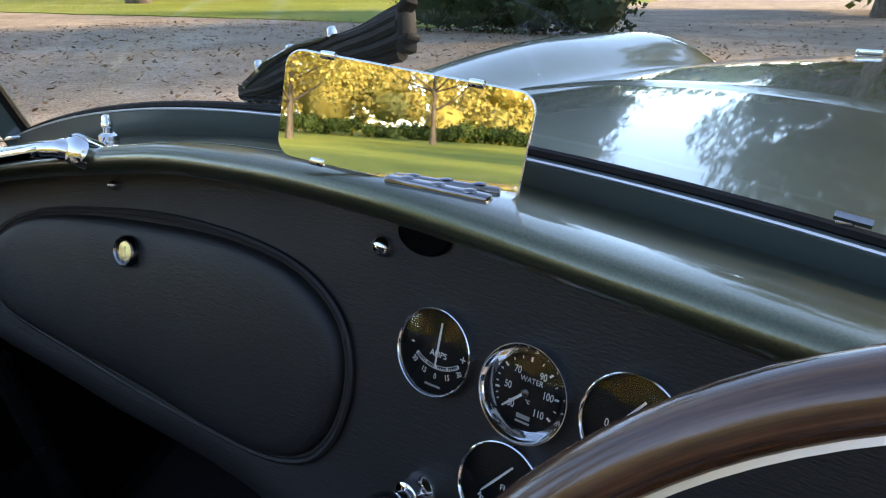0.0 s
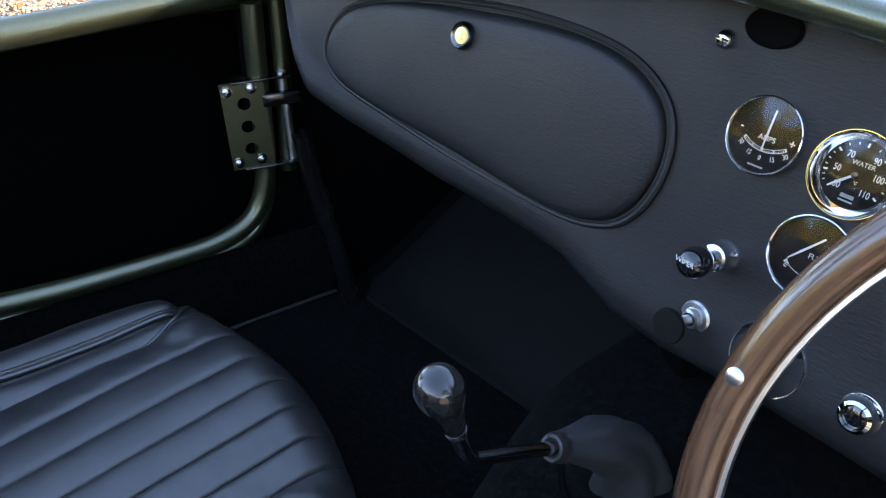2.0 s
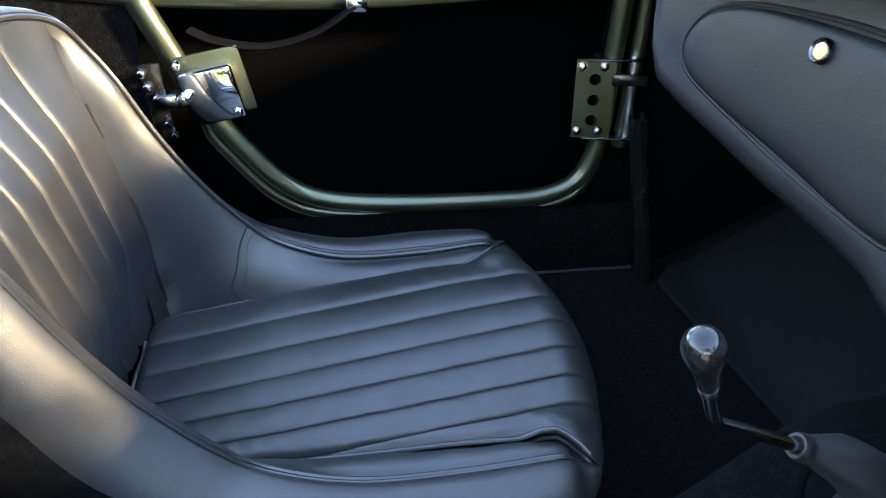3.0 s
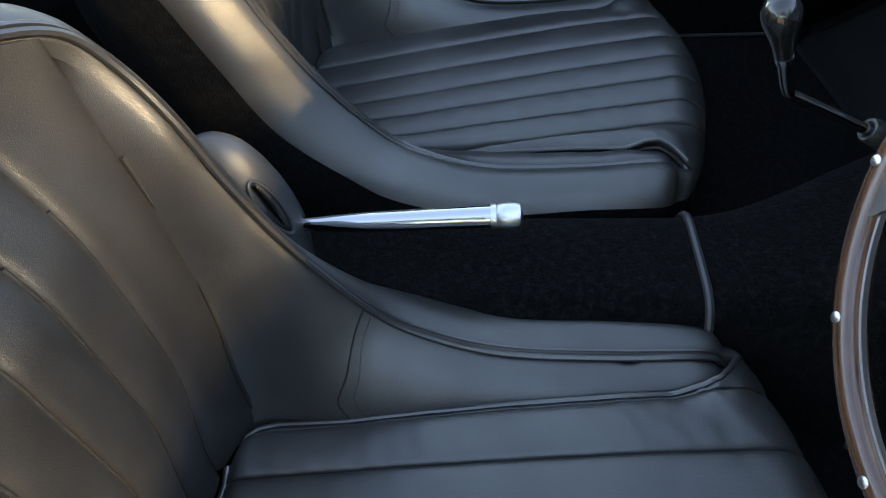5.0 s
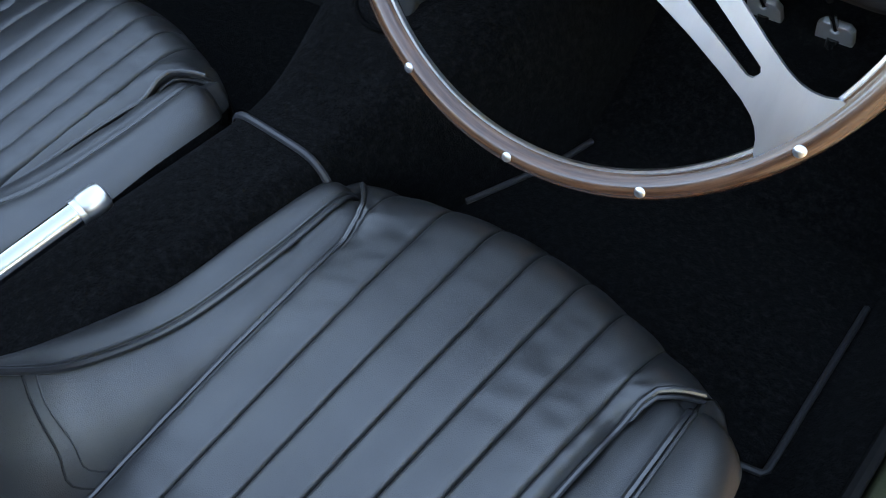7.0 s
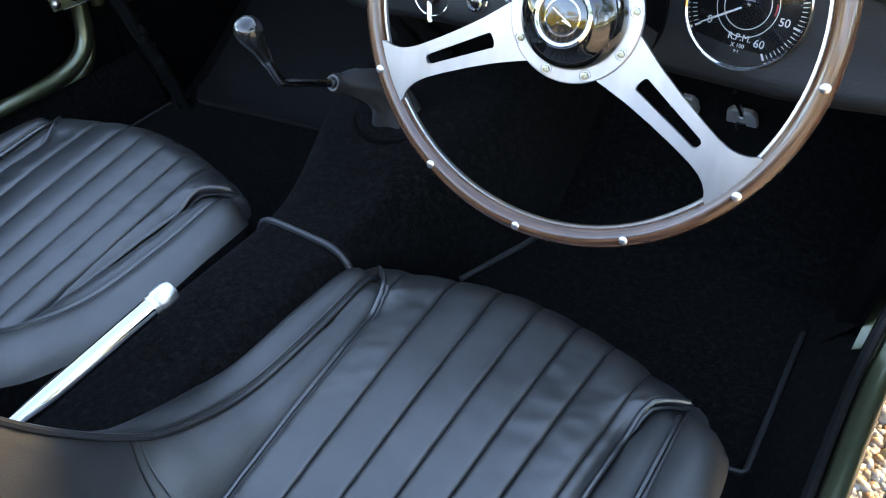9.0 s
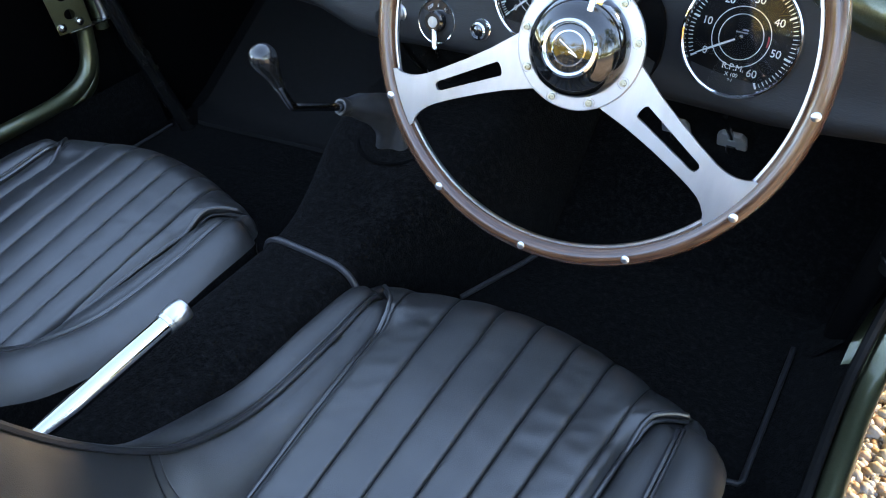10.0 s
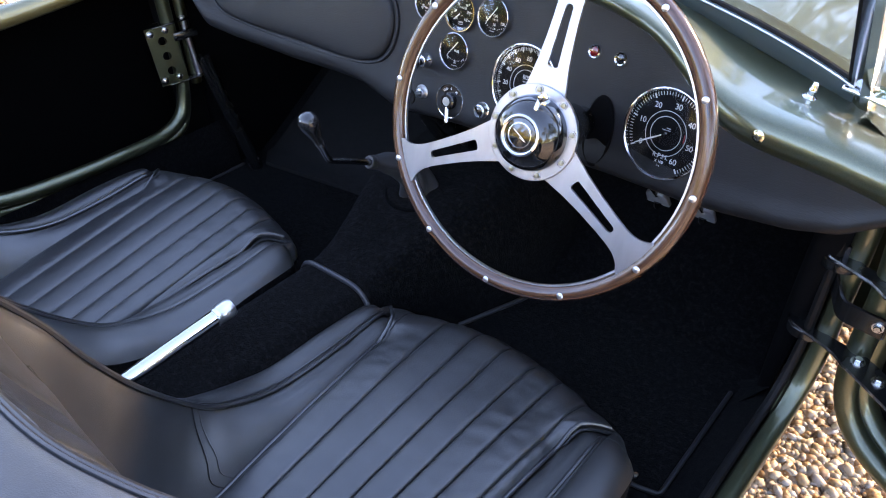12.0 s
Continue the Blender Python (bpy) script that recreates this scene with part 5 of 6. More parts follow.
def dash_stud(name, x, z, r, mat, label, slot=True, h=0.006):
    m = on_dash(x, z)
    bms = [lathe([(r, -0.002), (r, h * 0.3), (r * 0.8, h * 0.75), (r * 0.4, h), (0.0, h * 1.05)], 20, m)]
    ob = solo(name, joined(*bms), mat, label, "screw")
    if slot:
        s = link_mesh("slot", box(r * 1.7, r * 0.2, 0.001, 0, m @ pose(0, 0, h * 0.95, 0, 0, -8)), SEAM)
        s.parent = ob
    return ob


dash_stud("dash_screw", -0.0450, 0.7525, 0.0062, CHROME, "slotted chrome screw high on the dashboard")
dash_stud("dash_screw", -0.297, 0.748, 0.0035, STEEL, "tiny screw above the glovebox", slot=False)
hole = lathe([(0.019, 0.001), (0.017, 0.003), (0.014, 0.0015), (0.010, 0.0006), (0.0, 0.0005)], 28, on_dash(-0.017, 0.765) @ Matrix.Diagonal((1, 0.62, 1, 1)))
solo("blanked_hole", hole, TRIM, "gloss black blanking plug under the scuttle lip", "plug")

# ---- gauges ----
def tick_marks(angles, r0, r1, w, m):
    bms = []
    for a in angles:
        rr = (r0 + r1) / 2
        bms.append(box(w, abs(r1 - r0), 0.0003, 0, m @ pose(0, 0, 0, 0, 0, -a) @ pose(0, rr, 0)))
    return joined(*bms)


def ring_mark(r, w, m, a0=0, a1=360, n=48):
    rows = [[(q * math.sin(math.radians(a)), q * math.cos(math.radians(a)), 0.0002) for q in (r - w, r + w)] for a in xs(a0, a1, n)]
    bm = grid(rows, flip=False)
    bm.transform(m)
    return bm


def gauge(x, z, r, name, label, needle, texts, major, minor=(), rings=(), bars=(), pivot=(0, 0), red=None, deep=False, ticks=(0.78, 0.89), about=(0, 0), depth=0.006, odd=()):
    m = on_dash(x, z)
    g = thing(name, label, "gauge", group="dashboard gauges", at=m)
    mark = pose(0, 0, 0.0016)
    if deep:
        prof = [(1.0, -0.003), (1.0, 0.0055), (0.985, 0.0068), (0.965, 0.0068), (0.95, 0.0058), (0.86, 0.0038), (0.77, 0.0013)]
        rim = 0.775
    else:
        prof = [(1.0, -0.003), (1.0, depth * 0.8), (0.988, depth * 1.0), (0.965, depth * 1.06), (0.94, depth * 0.98), (0.925, depth * 0.75), (0.92, 0.0012)]
        rim = 0.925
    part("bezel", lathe([(q * r, h) for q, h in prof], 56), CHROME, g, "polished chrome bezel")
    part("dial", lathe([(r * rim, 0.0012), (r * 0.4, 0.0012), (0.0, 0.0012)], 40), DIAL, g)
    off = mark @ pose(about[0] * r, about[1] * r, 0)
    if major:
        part("scale", tick_marks(major, r * ticks[0], r * ticks[1], r * (0.032 if r > 0.04 else 0.04), off), PRINT, g)
    if minor:
        part("scale", tick_marks(minor, r * (ticks[0] + 0.035), r * ticks[1], r * (0.011 if r > 0.04 else 0.016), off), PRINT, g)
    for q in rings:
        part("scale", ring_mark(r * q[0], r * 0.0065, off, *q[1:]), PRINT, g)
    for txt, size, px, py, turn in texts:
        lettering(txt, size * r, mark @ pose(px * r, py * r, 0, 0, 0, turn), PRINT, g, stretch=0.78 if txt[:1].isdigit() and r < 0.04 else 1.0)
    for px, py, w, h in bars:
        part("small_print", box(w * r, h * r, 0.0002, 0, mark @ pose(px * r, py * r, 0)), GREY_PRINT, g)
    if red:
        part("red_sector", ring_mark(r * red[0], r * 0.014, mark, red[1], red[2], 10), RED_PRINT, g)
    ang, start, length, wide = needle
    nm = pose(pivot[0] * r, pivot[1] * r, 0.0028, 0, 0, -ang)
    w, L = wide * r, length * r
    part("needle", plate([(-w * 0.8, start * r), (w * 0.8, start * r), (w, L * 0.6), (w * 0.55, L), (-w * 0.55, L), (-w, L * 0.6)], 0.0005, nm), PRINT, g, "white needle")
    for px, py, rr in odd:
        part("needle_boss", lathe([(r * rr, 0.0015), (r * rr, 0.0032), (r * rr * 0.6, 0.0038), (0.0, 0.0038)], 18, pose(px * r, py * r, 0)), GLOSS_BLACK, g)
    gl = part("glass", lathe([(r * 0.93, depth * 0.8), (r * 0.6, depth * 0.95), (r * 0.3, depth * 1.02), (0.0, depth * 1.04)], 40), LENS, g, sharp=80)
    gl.visible_shadow = False
    return g


GREY_PRINT = material("grey_print", (0.3, 0.3, 0.3), 0.5)
RS, RL = 0.0245, 0.0535
gauge(0.004, 0.707, RS, "ammeter", "ammeter with black dial and chrome bezel, needle centred", (181, -0.03, 0.97, 0.024),
      [("AMPS", 0.19, 0.05, -0.06, 0), ("30", 0.18, -0.56, -0.33, -30), ("15", 0.18, -0.27, -0.50, -16), ("0", 0.18, 0.05, -0.56, 0), ("15", 0.18, 0.37, -0.50, 16), ("30", 0.18, 0.66, -0.33, 30), ("+", 0.3, 0.70, 0.0, 0), ("-", 0.3, -0.68, 0.06, 0)],
      [145, 162.5, 180, 197.5, 215], [145 + 3.5 * i for i in range(21)], [(0.93, 145, 215, 30), (1.01, 145, 215, 30)], [(0.02, -0.78, 0.42, 0.045)], (0.05, 0.62), ticks=(0.93, 1.01), about=(0.05, 0.62))
gauge(0.061, 0.704, RS * 1.04, "water_gauge", "water temperature gauge, black dial deep in a broad chrome bezel", (-132, 0.08, 0.62, 0.03),
      [("WATER", 0.15, 0.07, 0.25, 0), ("30", 0.21, -0.30, -0.33, 0), ("50", 0.21, -0.43, 0.02, 0), ("70", 0.21, -0.27, 0.38, 0), ("90", 0.21, 0.30, 0.40, 0), ("100", 0.21, 0.47, 0.06, 0), ("110", 0.21, 0.33, -0.34, 0), ("\u00b0C", 0.10, 0.06, -0.18, 0)],
      [-98, -52, 0, 44, 84, 122], [-118, -108, -88, -76, -64, -34, -17, 22, 64, 104], [], [(0.02, -0.50, 0.30, 0.085), (0.02, -0.61, 0.32, 0.04)], deep=True, ticks=(0.62, 0.71), odd=[(0, 0, 0.085)])
gauge(0.117, 0.708, RS * 1.04, "oil_gauge", "oil pressure gauge, black dial with white needle", (-143, -0.04, 0.97, 0.026),
      [("OIL", 0.21, 0.08, 0.06, 0), ("LB/", 0.13, 0.0, -0.12, 0), ("0", 0.22, -0.50, -0.12, 0), ("50", 0.22, 0.06, -0.38, 0), ("100", 0.22, 0.57, -0.26, 0)],
      [140, 180, 215], [140 + 7.5 * i for i in range(11)], [], [(-0.06, -0.72, 0.28, 0.04), (0.2, -0.12, 0.09, 0.09)], (0.12, 0.47), ticks=(1.0, 1.1), about=(0.1, 0.47))
gauge(0.058, 0.653, RS * 1.04, "fuel_gauge", "fuel gauge reading low, black dial", (-140, -0.05, 0.93, 0.026),
      [("FUEL", 0.18, 0.12, 0.0, 0), ("E", 0.2, -0.46, -0.42, -20), ("F", 0.2, 0.55, -0.42, 20), ("\u00bd", 0.2, 0.06, -0.62, 0)],
      [145, 180, 215], [], [(0.98, 143, 217, 30)], [(0.04, -0.78, 0.36, 0.04)], (0.12, 0.47), ticks=(0.93, 1.03), about=(0.06, 0.47))
gauge(0.183, 0.637, RL, "speedometer", "large speedometer, black dial, needle at rest", (-130, 0.10, 0.74, 0.018),
      [(str(20 * i), 0.155, 0.62 * math.sin(radians(-130 + 32.5 * i)), 0.62 * math.cos(radians(-130 + 32.5 * i)), 0) for i in range(0, 9)] + [("805", 0.15, 0.0, 0.17, 0)],
      [-130 + 16.25 * i for i in range(17)], [-130 + 3.25 * i for i in range(81)], [(0.475,), (0.355,)], [(0.0, -0.22, 0.28, 0.05), (0.0, -0.62, 0.2, 0.03), (0.0, 0.06, 0.2, 0.03)], depth=0.007, odd=[(0, 0, 0.06)])
gauge(0.391, 0.637, RL, "rev_counter", "large rev counter, black dial, needle at zero", (-120, 0.10, 0.78, 0.018),
      [(str(10 * i), 0.175, 0.63 * math.sin(radians(-121 + 45 * i)), 0.63 * math.cos(radians(-121 + 45 * i)), 0) for i in range(0, 7)] + [("R.P.M.", 0.15, 0.0, -0.50, 0), ("X 100", 0.09, 0.0, -0.625, 0), ("2:1", 0.08, 0.0, -0.72, 0)],
      [-121 + 45 * i for i in range(7)], [-121 + 4.5 * i for i in range(61)], [(0.485,), (0.365,)], [(0.0, 0.075, 0.2, 0.02), (0.05, 0.12, 0.1, 0.025), (-0.13, -0.79, 0.16, 0.02), (0.13, -0.79, 0.12, 0.02)], depth=0.007, red=(0.45, 78, 100), odd=[(0, 0, 0.05)])

# lighting and ignition switch
m = on_dash(0.060, 0.585)
sw = thing("ignition_switch", "round black lighting and ignition switch with a chrome key lever", "switch", at=m)
part("bezel", lathe([(0.025, -0.002), (0.025, 0.003), (0.0243, 0.0042), (0.0235, 0.004), (0.0228, 0.0015)], 40), CHROME, sw)
part("face", lathe([(0.0229, 0.0015), (0.012, 0.0018), (0.0, 0.0018)], 32), GLOSS_BLACK, sw)
part("knob", lathe([(0.0125, 0.001), (0.012, 0.009), (0.010, 0.011), (0.0, 0.011)], 28), GLOSS_BLACK, sw)
part("keyhole", joined(lathe([(0.0062, 0.0112), (0.006, 0.0118), (0.0, 0.012)], 20), box(0.0012, 0.006, 0.0005, 0, pose(0, 0, 0.0122))), SATIN, sw)
part("lever", tube([(0.0, -0.006, 0.009), (0.003, -0.014, 0.011), (0.005, -0.024, 0.013), (0.006, -0.029, 0.014)], [0.003, 0.0035, 0.0045, 0.0035], 10, flat=0.5), LEVER_CHROME, sw, "chrome switch lever")
for t_, a in (("OFF", -35), ("S", 0), ("H", 35)):
    lettering(t_, 0.005, pose(0, 0, 0.0022) @ pose(0.0172 * math.sin(math.radians(a)), 0.0172 * math.cos(math.radians(a)), 0, 0, 0, -a), PRINT, sw)


def pull_knob(x, z, name, label, text=""):
    m = on_dash(x, z) @ pose(0, 0, 0, 6, -4, 0)
    k = thing(name, label, "switch", group="pull switches", at=m)
    if text:
        part("ferrule", lathe([(0.0105, -0.004), (0.011, 0.001), (0.0105, 0.004), (0.0092, 0.006), (0.0088, 0.014), (0.007, 0.0152), (0.0, 0.0152)], 26), CHROME, k)
        part("stem", tube([(0, 0, 0.012), (0, 0, 0.028)], 0.0052, 14), GLOSS_BLACK, k)
        part("knob", lathe([(0.0, 0.020), (0.0055, 0.0205), (0.0088, 0.025), (0.0102, 0.031), (0.0098, 0.036), (0.0078, 0.0405), (0.004, 0.0428), (0.0, 0.0432)], 26), GLOSS_BLACK, k, "gloss black lettered knob")
        lettering(text, 0.0048, pose(0, 0.002, 0.0431), PRINT, k)
    else:
        part("ferrule", lathe([(0.0118, -0.003), (0.0118, 0.0015), (0.0105, 0.003), (0.0075, 0.0032), (0.0062, 0.007), (0.0045, 0.0075)], 26), SATIN, k)
        part("stem", tube([(0, 0, 0.004), (0, 0, 0.026)], 0.0036, 12), SATIN, k)
        part("knob", lathe([(0.0, 0.022), (0.005, 0.0225), (0.0118, 0.0265), (0.0122, 0.0285), (0.0115, 0.030), (0.0, 0.0302)], 26), RUBBER, k, "flat matt black knob")
    return k


pull_knob(0.009, 0.631, "wiper_switch", "black pull knob for the wipers in a chrome ferrule", "WIPER")
pull_knob(0.006, 0.584, "choke_switch", "flat black pull knob in a steel ferrule below the wiper switch")
m = on_dash(0.119, 0.586)
st = thing("starter_button", "black push button in a chrome ferrule", "switch", group="pull switches", at=m)
part("ferrule", lathe([(0.0125, -0.002), (0.0125, 0.002), (0.0105, 0.004), (0.0095, 0.010), (0.0075, 0.0115), (0.0065, 0.009), (0.006, 0.004)], 26), CHROME, st)
part("button", lathe([(0.0065, 0.003), (0.0065, 0.0095), (0.004, 0.0105), (0.0, 0.0105)], 20), GLOSS_BLACK, st)
for x, mat, label in ((0.276, RED_LENS, "red warning lamp in a chrome ring"), (0.313, GLOSS_BLACK, "dark warning lamp in a chrome ring")):
    w = thing("warning_lamp", label, "lamp", group="warning lamps", at=on_dash(x, 0.700))
    part("ring", lathe([(0.0092, -0.002), (0.0092, 0.002), (0.0078, 0.004), (0.0062, 0.003), (0.0058, 0.001)], 24), CHROME, w)
    part("lens", lathe([(0.0060, 0.001), (0.0052, 0.0028), (0.003, 0.0036), (0.0, 0.0039)], 18), mat, w)
# column cut-out in the dash: a closed black disc stands for the recess's shade
solo("column_recess_disc", lathe([(0.030, 0.002), (0.028, 0.004), (0.024, 0.002), (0.0, 0.0012)], 28, on_dash(0.303, 0.612) @ Matrix.Diagonal((0.72, 1.5, 1, 1))), TRIM, "black disc for the shaded cut-out where the steering column passes the dashboard", "grommet")

# ---- steering wheel ----
BOLT = material("yellow_zinc", (0.36, 0.34, 0.25), 0.3, 1.0)
WM = frame_of((0.2962, 0.2582, 0.6651), (0.1098, -0.9383, 0.3279))
wheel = thing("steering_wheel", "wood-rimmed three-spoke steering wheel with slotted polished spokes", "steering wheel", at=WM)
RR = 0.1825
rows = []
for i in range(120):
    a = 2 * math.pi * i / 120
    row = []
    for k in range(16):
        b2 = 2 * math.pi * k / 16
        rad = 0.0090 * math.cos(b2)
        hh = 0.0105 * math.sin(b2)
        finger = 0.0009 * max(0.0, math.sin(b2 * -1)) * math.cos(a * 36)
        row.append(((RR + rad) * math.cos(a), (RR + rad) * math.sin(a), hh - 0.011 - finger))
    rows.append(row)
part("rim", grid(rows, close_u=True, close_v=True), WOOD, wheel, "varnished walnut rim", sharp=80)
part("rim_core", lathe([(RR - 0.0104, -0.0085), (RR - 0.0104, -0.0125), (RR - 0.006, -0.0125), (RR - 0.006, -0.0085)], 120, close=True), SATIN, wheel, "polished inner edge of the rim")
for i in range(12):
    a = radians(-155.3 + 30 * i)
    part("rivet", lathe([(0.0, 0.0011), (0.0025, 0.0009), (0.0037, 0.0), (0.0037, -0.003)], 14, pose(0.1835 * math.cos(a), 0.1835 * math.sin(a), -0.0006)), SATIN, wheel)


def spoke_outline():
    side = [(0.045, 0.024), (0.058, 0.0215), (0.075, 0.0185), (0.10, 0.0158), (0.125, 0.0142), (0.143, 0.0138), (0.153, 0.0148), (0.160, 0.0170), (0.166, 0.0205), (0.171, 0.0255), (0.177, 0.0280)]
    return [(r, w) for r, w in side] + [(r, -w) for r, w in side[::-1]]


slot = [(0.0735, 0.0062), (0.072, 0.004), (0.0715, 0.0), (0.072, -0.004), (0.0735, -0.0062), (0.10, -0.0053), (0.134, -0.0042), (0.1365, -0.0025), (0.137, 0.0), (0.1365, 0.0025), (0.134, 0.0042), (0.10, 0.0053)]
for ang in (-34.0, 86.0, -154.0):
    part("spoke", plate(spoke_outline(), 0.0035, pose(0, 0, -0.0035, 0, 0, ang), 0.0, [slot]), ALUMINIUM, wheel, "slotted polished aluminium spoke", 18)
part("hub_plate", lathe([(0.0, -0.0075), (0.052, -0.0075), (0.0525, -0.0055), (0.0525, -0.0012), (0.0518, -0.0005), (0.040, -0.0005), (0.0, -0.0005)], 64), ALUMINIUM, wheel, "", 18)
for i in range(9):
    a = radians(12 + 40 * i)
    bm = lathe([(0.0, 0.0016), (0.0011, 0.0018), (0.0013, 0.0030), (0.0017, 0.0029), (0.0018, 0.0020), (0.0029, 0.0019), (0.0032, 0.0), (0.0032, -0.001)], 6, pose(0.0468 * math.cos(a), 0.0468 * math.sin(a), 0))
    part("hub_bolt", bm, BOLT, wheel)
    part("washer", lathe([(0.0046, 0.0002), (0.0046, -0.001), (0.003, -0.001)], 14, pose(0.0468 * math.cos(a), 0.0468 * math.sin(a), 0)), SEAM, wheel)
part("horn_boss", lathe([(0.0415, -0.001), (0.0415, 0.002), (0.0405, 0.008), (0.037, 0.016), (0.031, 0.0225), (0.024, 0.0265), (0.0215, 0.0275), (0.0, 0.028)], 56), GLOSS_BLACK, wheel, "gloss black domed horn boss")
part("badge_ring", lathe([(0.0225, 0.0262), (0.0225, 0.0290), (0.0205, 0.0305), (0.0185, 0.0292), (0.018, 0.0278)], 44), CHROME, wheel)
part("badge_ring", lathe([(0.0138, 0.0282), (0.0138, 0.0290), (0.0128, 0.0292), (0.0124, 0.0284)], 40), CHROME, wheel)
part("badge", lathe([(0.0128, 0.0281), (0.006, 0.0288), (0.0, 0.029)], 32), GLOSS_BLACK, wheel)
part("badge_flash", joined(box(0.017, 0.0009, 0.0004, 0, pose(-0.001, 0.001, 0.0291, 0, 0, -32)), box(0.008, 0.0009, 0.0004, 0, pose(0.004, -0.0035, 0.0291, 0, 0, -20))), SATIN, wheel)
lm = pose(0.012, 0.036, 0.008, 0, 0, 12)
part("indicator_toggle", joined(box(0.0055, 0.017, 0.007, 0.002, lm @ pose(-0.003, 0.0, 0.010, -18, 0, -14)), box(0.012, 0.007, 0.004, 0.0015, lm @ pose(0.004, 0.006, 0.015, 0, -12, 20)), lathe([(0.004, -0.004), (0.004, 0.008), (0.0, 0.009)], 12, lm)), CHROME, wheel, "small chrome indicator toggle")
part("column", tube([(0, 0, -0.006), (0, 0, -0.03), (0, 0, -0.05), (-0.004, 0.0, -0.20)], [0.036, 0.03, 0.019, 0.019], 24), BLACK_METAL, wheel, "black steering column")
part("column_clamp", lathe([(0.0195, -0.07), (0.027, -0.072), (0.027, -0.100), (0.0195, -0.102)], 20), BLACK_METAL, wheel)

# ---- windscreen ----
ws = thing("windscreen", "raked glass windscreen in a dark metal frame with side posts", "windscreen")
WX = 0.555


def screen_at(x, h):
    """A place on the screen, h metres up the glass from its foot."""
    return Vector((x * (1 - 0.04 * h), screen_y(x) - 0.42 * h, screen_z(x) + 0.91 * h))


rows = []
for x in xs(-WX, WX, 60):
    p = screen_at(x, 0)
    rows.append([p + Vector((0, a, b2)) for a, b2 in ((0.012, -0.022), (-0.004, -0.022), (-0.0085, -0.018), (-0.0125, -0.002), (-0.0145, 0.003), (-0.010, 0.0045), (-0.003, 0.005))])
RAIL = material("slate_rail", (0.07, 0.095, 0.095), 0.32, 0.3, 0.4)
spread(RAIL, noise_tex(RAIL, coords(RAIL, (6, 60, 60)), 1.0, 4), 0.285, 0.4)
part("bottom_rail", grid(rows), RAIL, ws, "slate grey painted lower rail", sharp=50)
part("bead", tube([screen_at(x, 0) + Vector((0, -0.0135, 0.0042)) for x in xs(-WX, WX, 60)], 0.0009, 6), SATIN, ws)
part("rubber_seal", tube([screen_at(x, 0) + Vector((0, -0.004, 0.0056)) for x in xs(-WX, WX, 60)], 0.0036, 8), RUBBER, ws, "black rubber glazing seal")
rows = [[screen_at(x, h) for h in xs(0.004, 0.31, 8)] for x in xs(-WX, WX, 40)]
pane = part("pane", grid(rows), GLASS, ws, "clear windscreen glass", sharp=80)
pane.visible_shadow = False
part("top_rail", tube([screen_at(x, 0.315) for x in xs(-WX, WX, 40)], 0.009, 10), CHROME, ws)
for s in (-1, 1):
    x = s * WX
    pts = [screen_at(x, h) + Vector((s * 0.004, 0, 0)) for h in xs(-0.03, 0.32, 12)]
    rows = []
    for p in pts:
        rows.append([p + Vector((s * a, b2, 0)) for a, b2 in ((-0.010, -0.006), (0.004, -0.022), (0.012, -0.020), (0.016, -0.002), (0.012, 0.010), (-0.006, 0.008))])
    part("post", grid(rows, close_v=True), RAIL if s < 0 else LEVER_CHROME, ws, "flat polished side post" if s > 0 else "dark side post")
    part("rubber_seal", tube([p + Vector((-s * 0.010, 0.0, 0)) for p in pts], 0.005, 8), RUBBER, ws)
    f = screen_at(x, -0.03)
    part("post_foot", box(0.05, 0.045, 0.004, 0.0015, pose(f.x + s * 0.012, f.y - 0.012, f.z + 0.026, -4, s * 12, 0)), CHROME, ws)
# sticker clip on the glass
p = screen_at(0.175, 0.012)
part("clip", joined(box(0.007, 0.003, 0.005, 0.001, pose(p.x, p.y - 0.006, p.z + 0.002, -25, 0, 0)), tube([(p.x - 0.004, p.y - 0.008, p.z + 0.004), (p.x + 0.010, p.y - 0.006, p.z + 0.002)], 0.002, 8)), DARK_CHROME, ws)

# ---- rear-view mirror ----
MM = frame_of((-0.0115, 0.4185, 0.8282), (0.38, -0.918, 0.100), (0.92, 0.365, -0.131))
mirror = thing("rear_view_mirror", "frameless rectangular rear-view mirror on a chrome scuttle bracket", "mirror", at=MM)


def rounded(w, h, r, n=7):
    out = []
    for cx, cy, a0 in ((w - r, h - r, 0), (-w + r, h - r, 90), (-w + r, -h + r, 180), (w - r, -h + r, 270)):
        out += [(cx + r * math.cos(math.radians(a0 + 90 * k / (n - 1))), cy + r * math.sin(math.radians(a0 + 90 * k / (n - 1)))) for k in range(n)]
    return out


part("glass", plate(rounded(0.0625, 0.0262, 0.0085), 0.0012, pose(0, 0, 0.0012)), MIRROR, mirror, "silvered mirror glass")
part("backing", plate(rounded(0.0632, 0.0269, 0.009), 0.0026, pose(0, 0, 0.0004), 0.0006), CHROME, mirror)
for a, b2 in ((-0.041, 0.0262), (0.034, 0.0262), (-0.040, -0.0262), (0.034, -0.0262)):
    part("clip", box(0.008, 0.004, 0.005, 0.0012, pose(a, b2, 0.0, 0, 0, 0)), CHROME, mirror)
bm = box(0.054, 0.009, 0.0055, 0.0016, MM.inverted() @ pose(0.0135, 0.4165, crest_z(0.0135) + 0.0012, -3, 4, 13))
part("bracket", bm, DARK_CHROME, mirror, "small chrome mirror bracket")
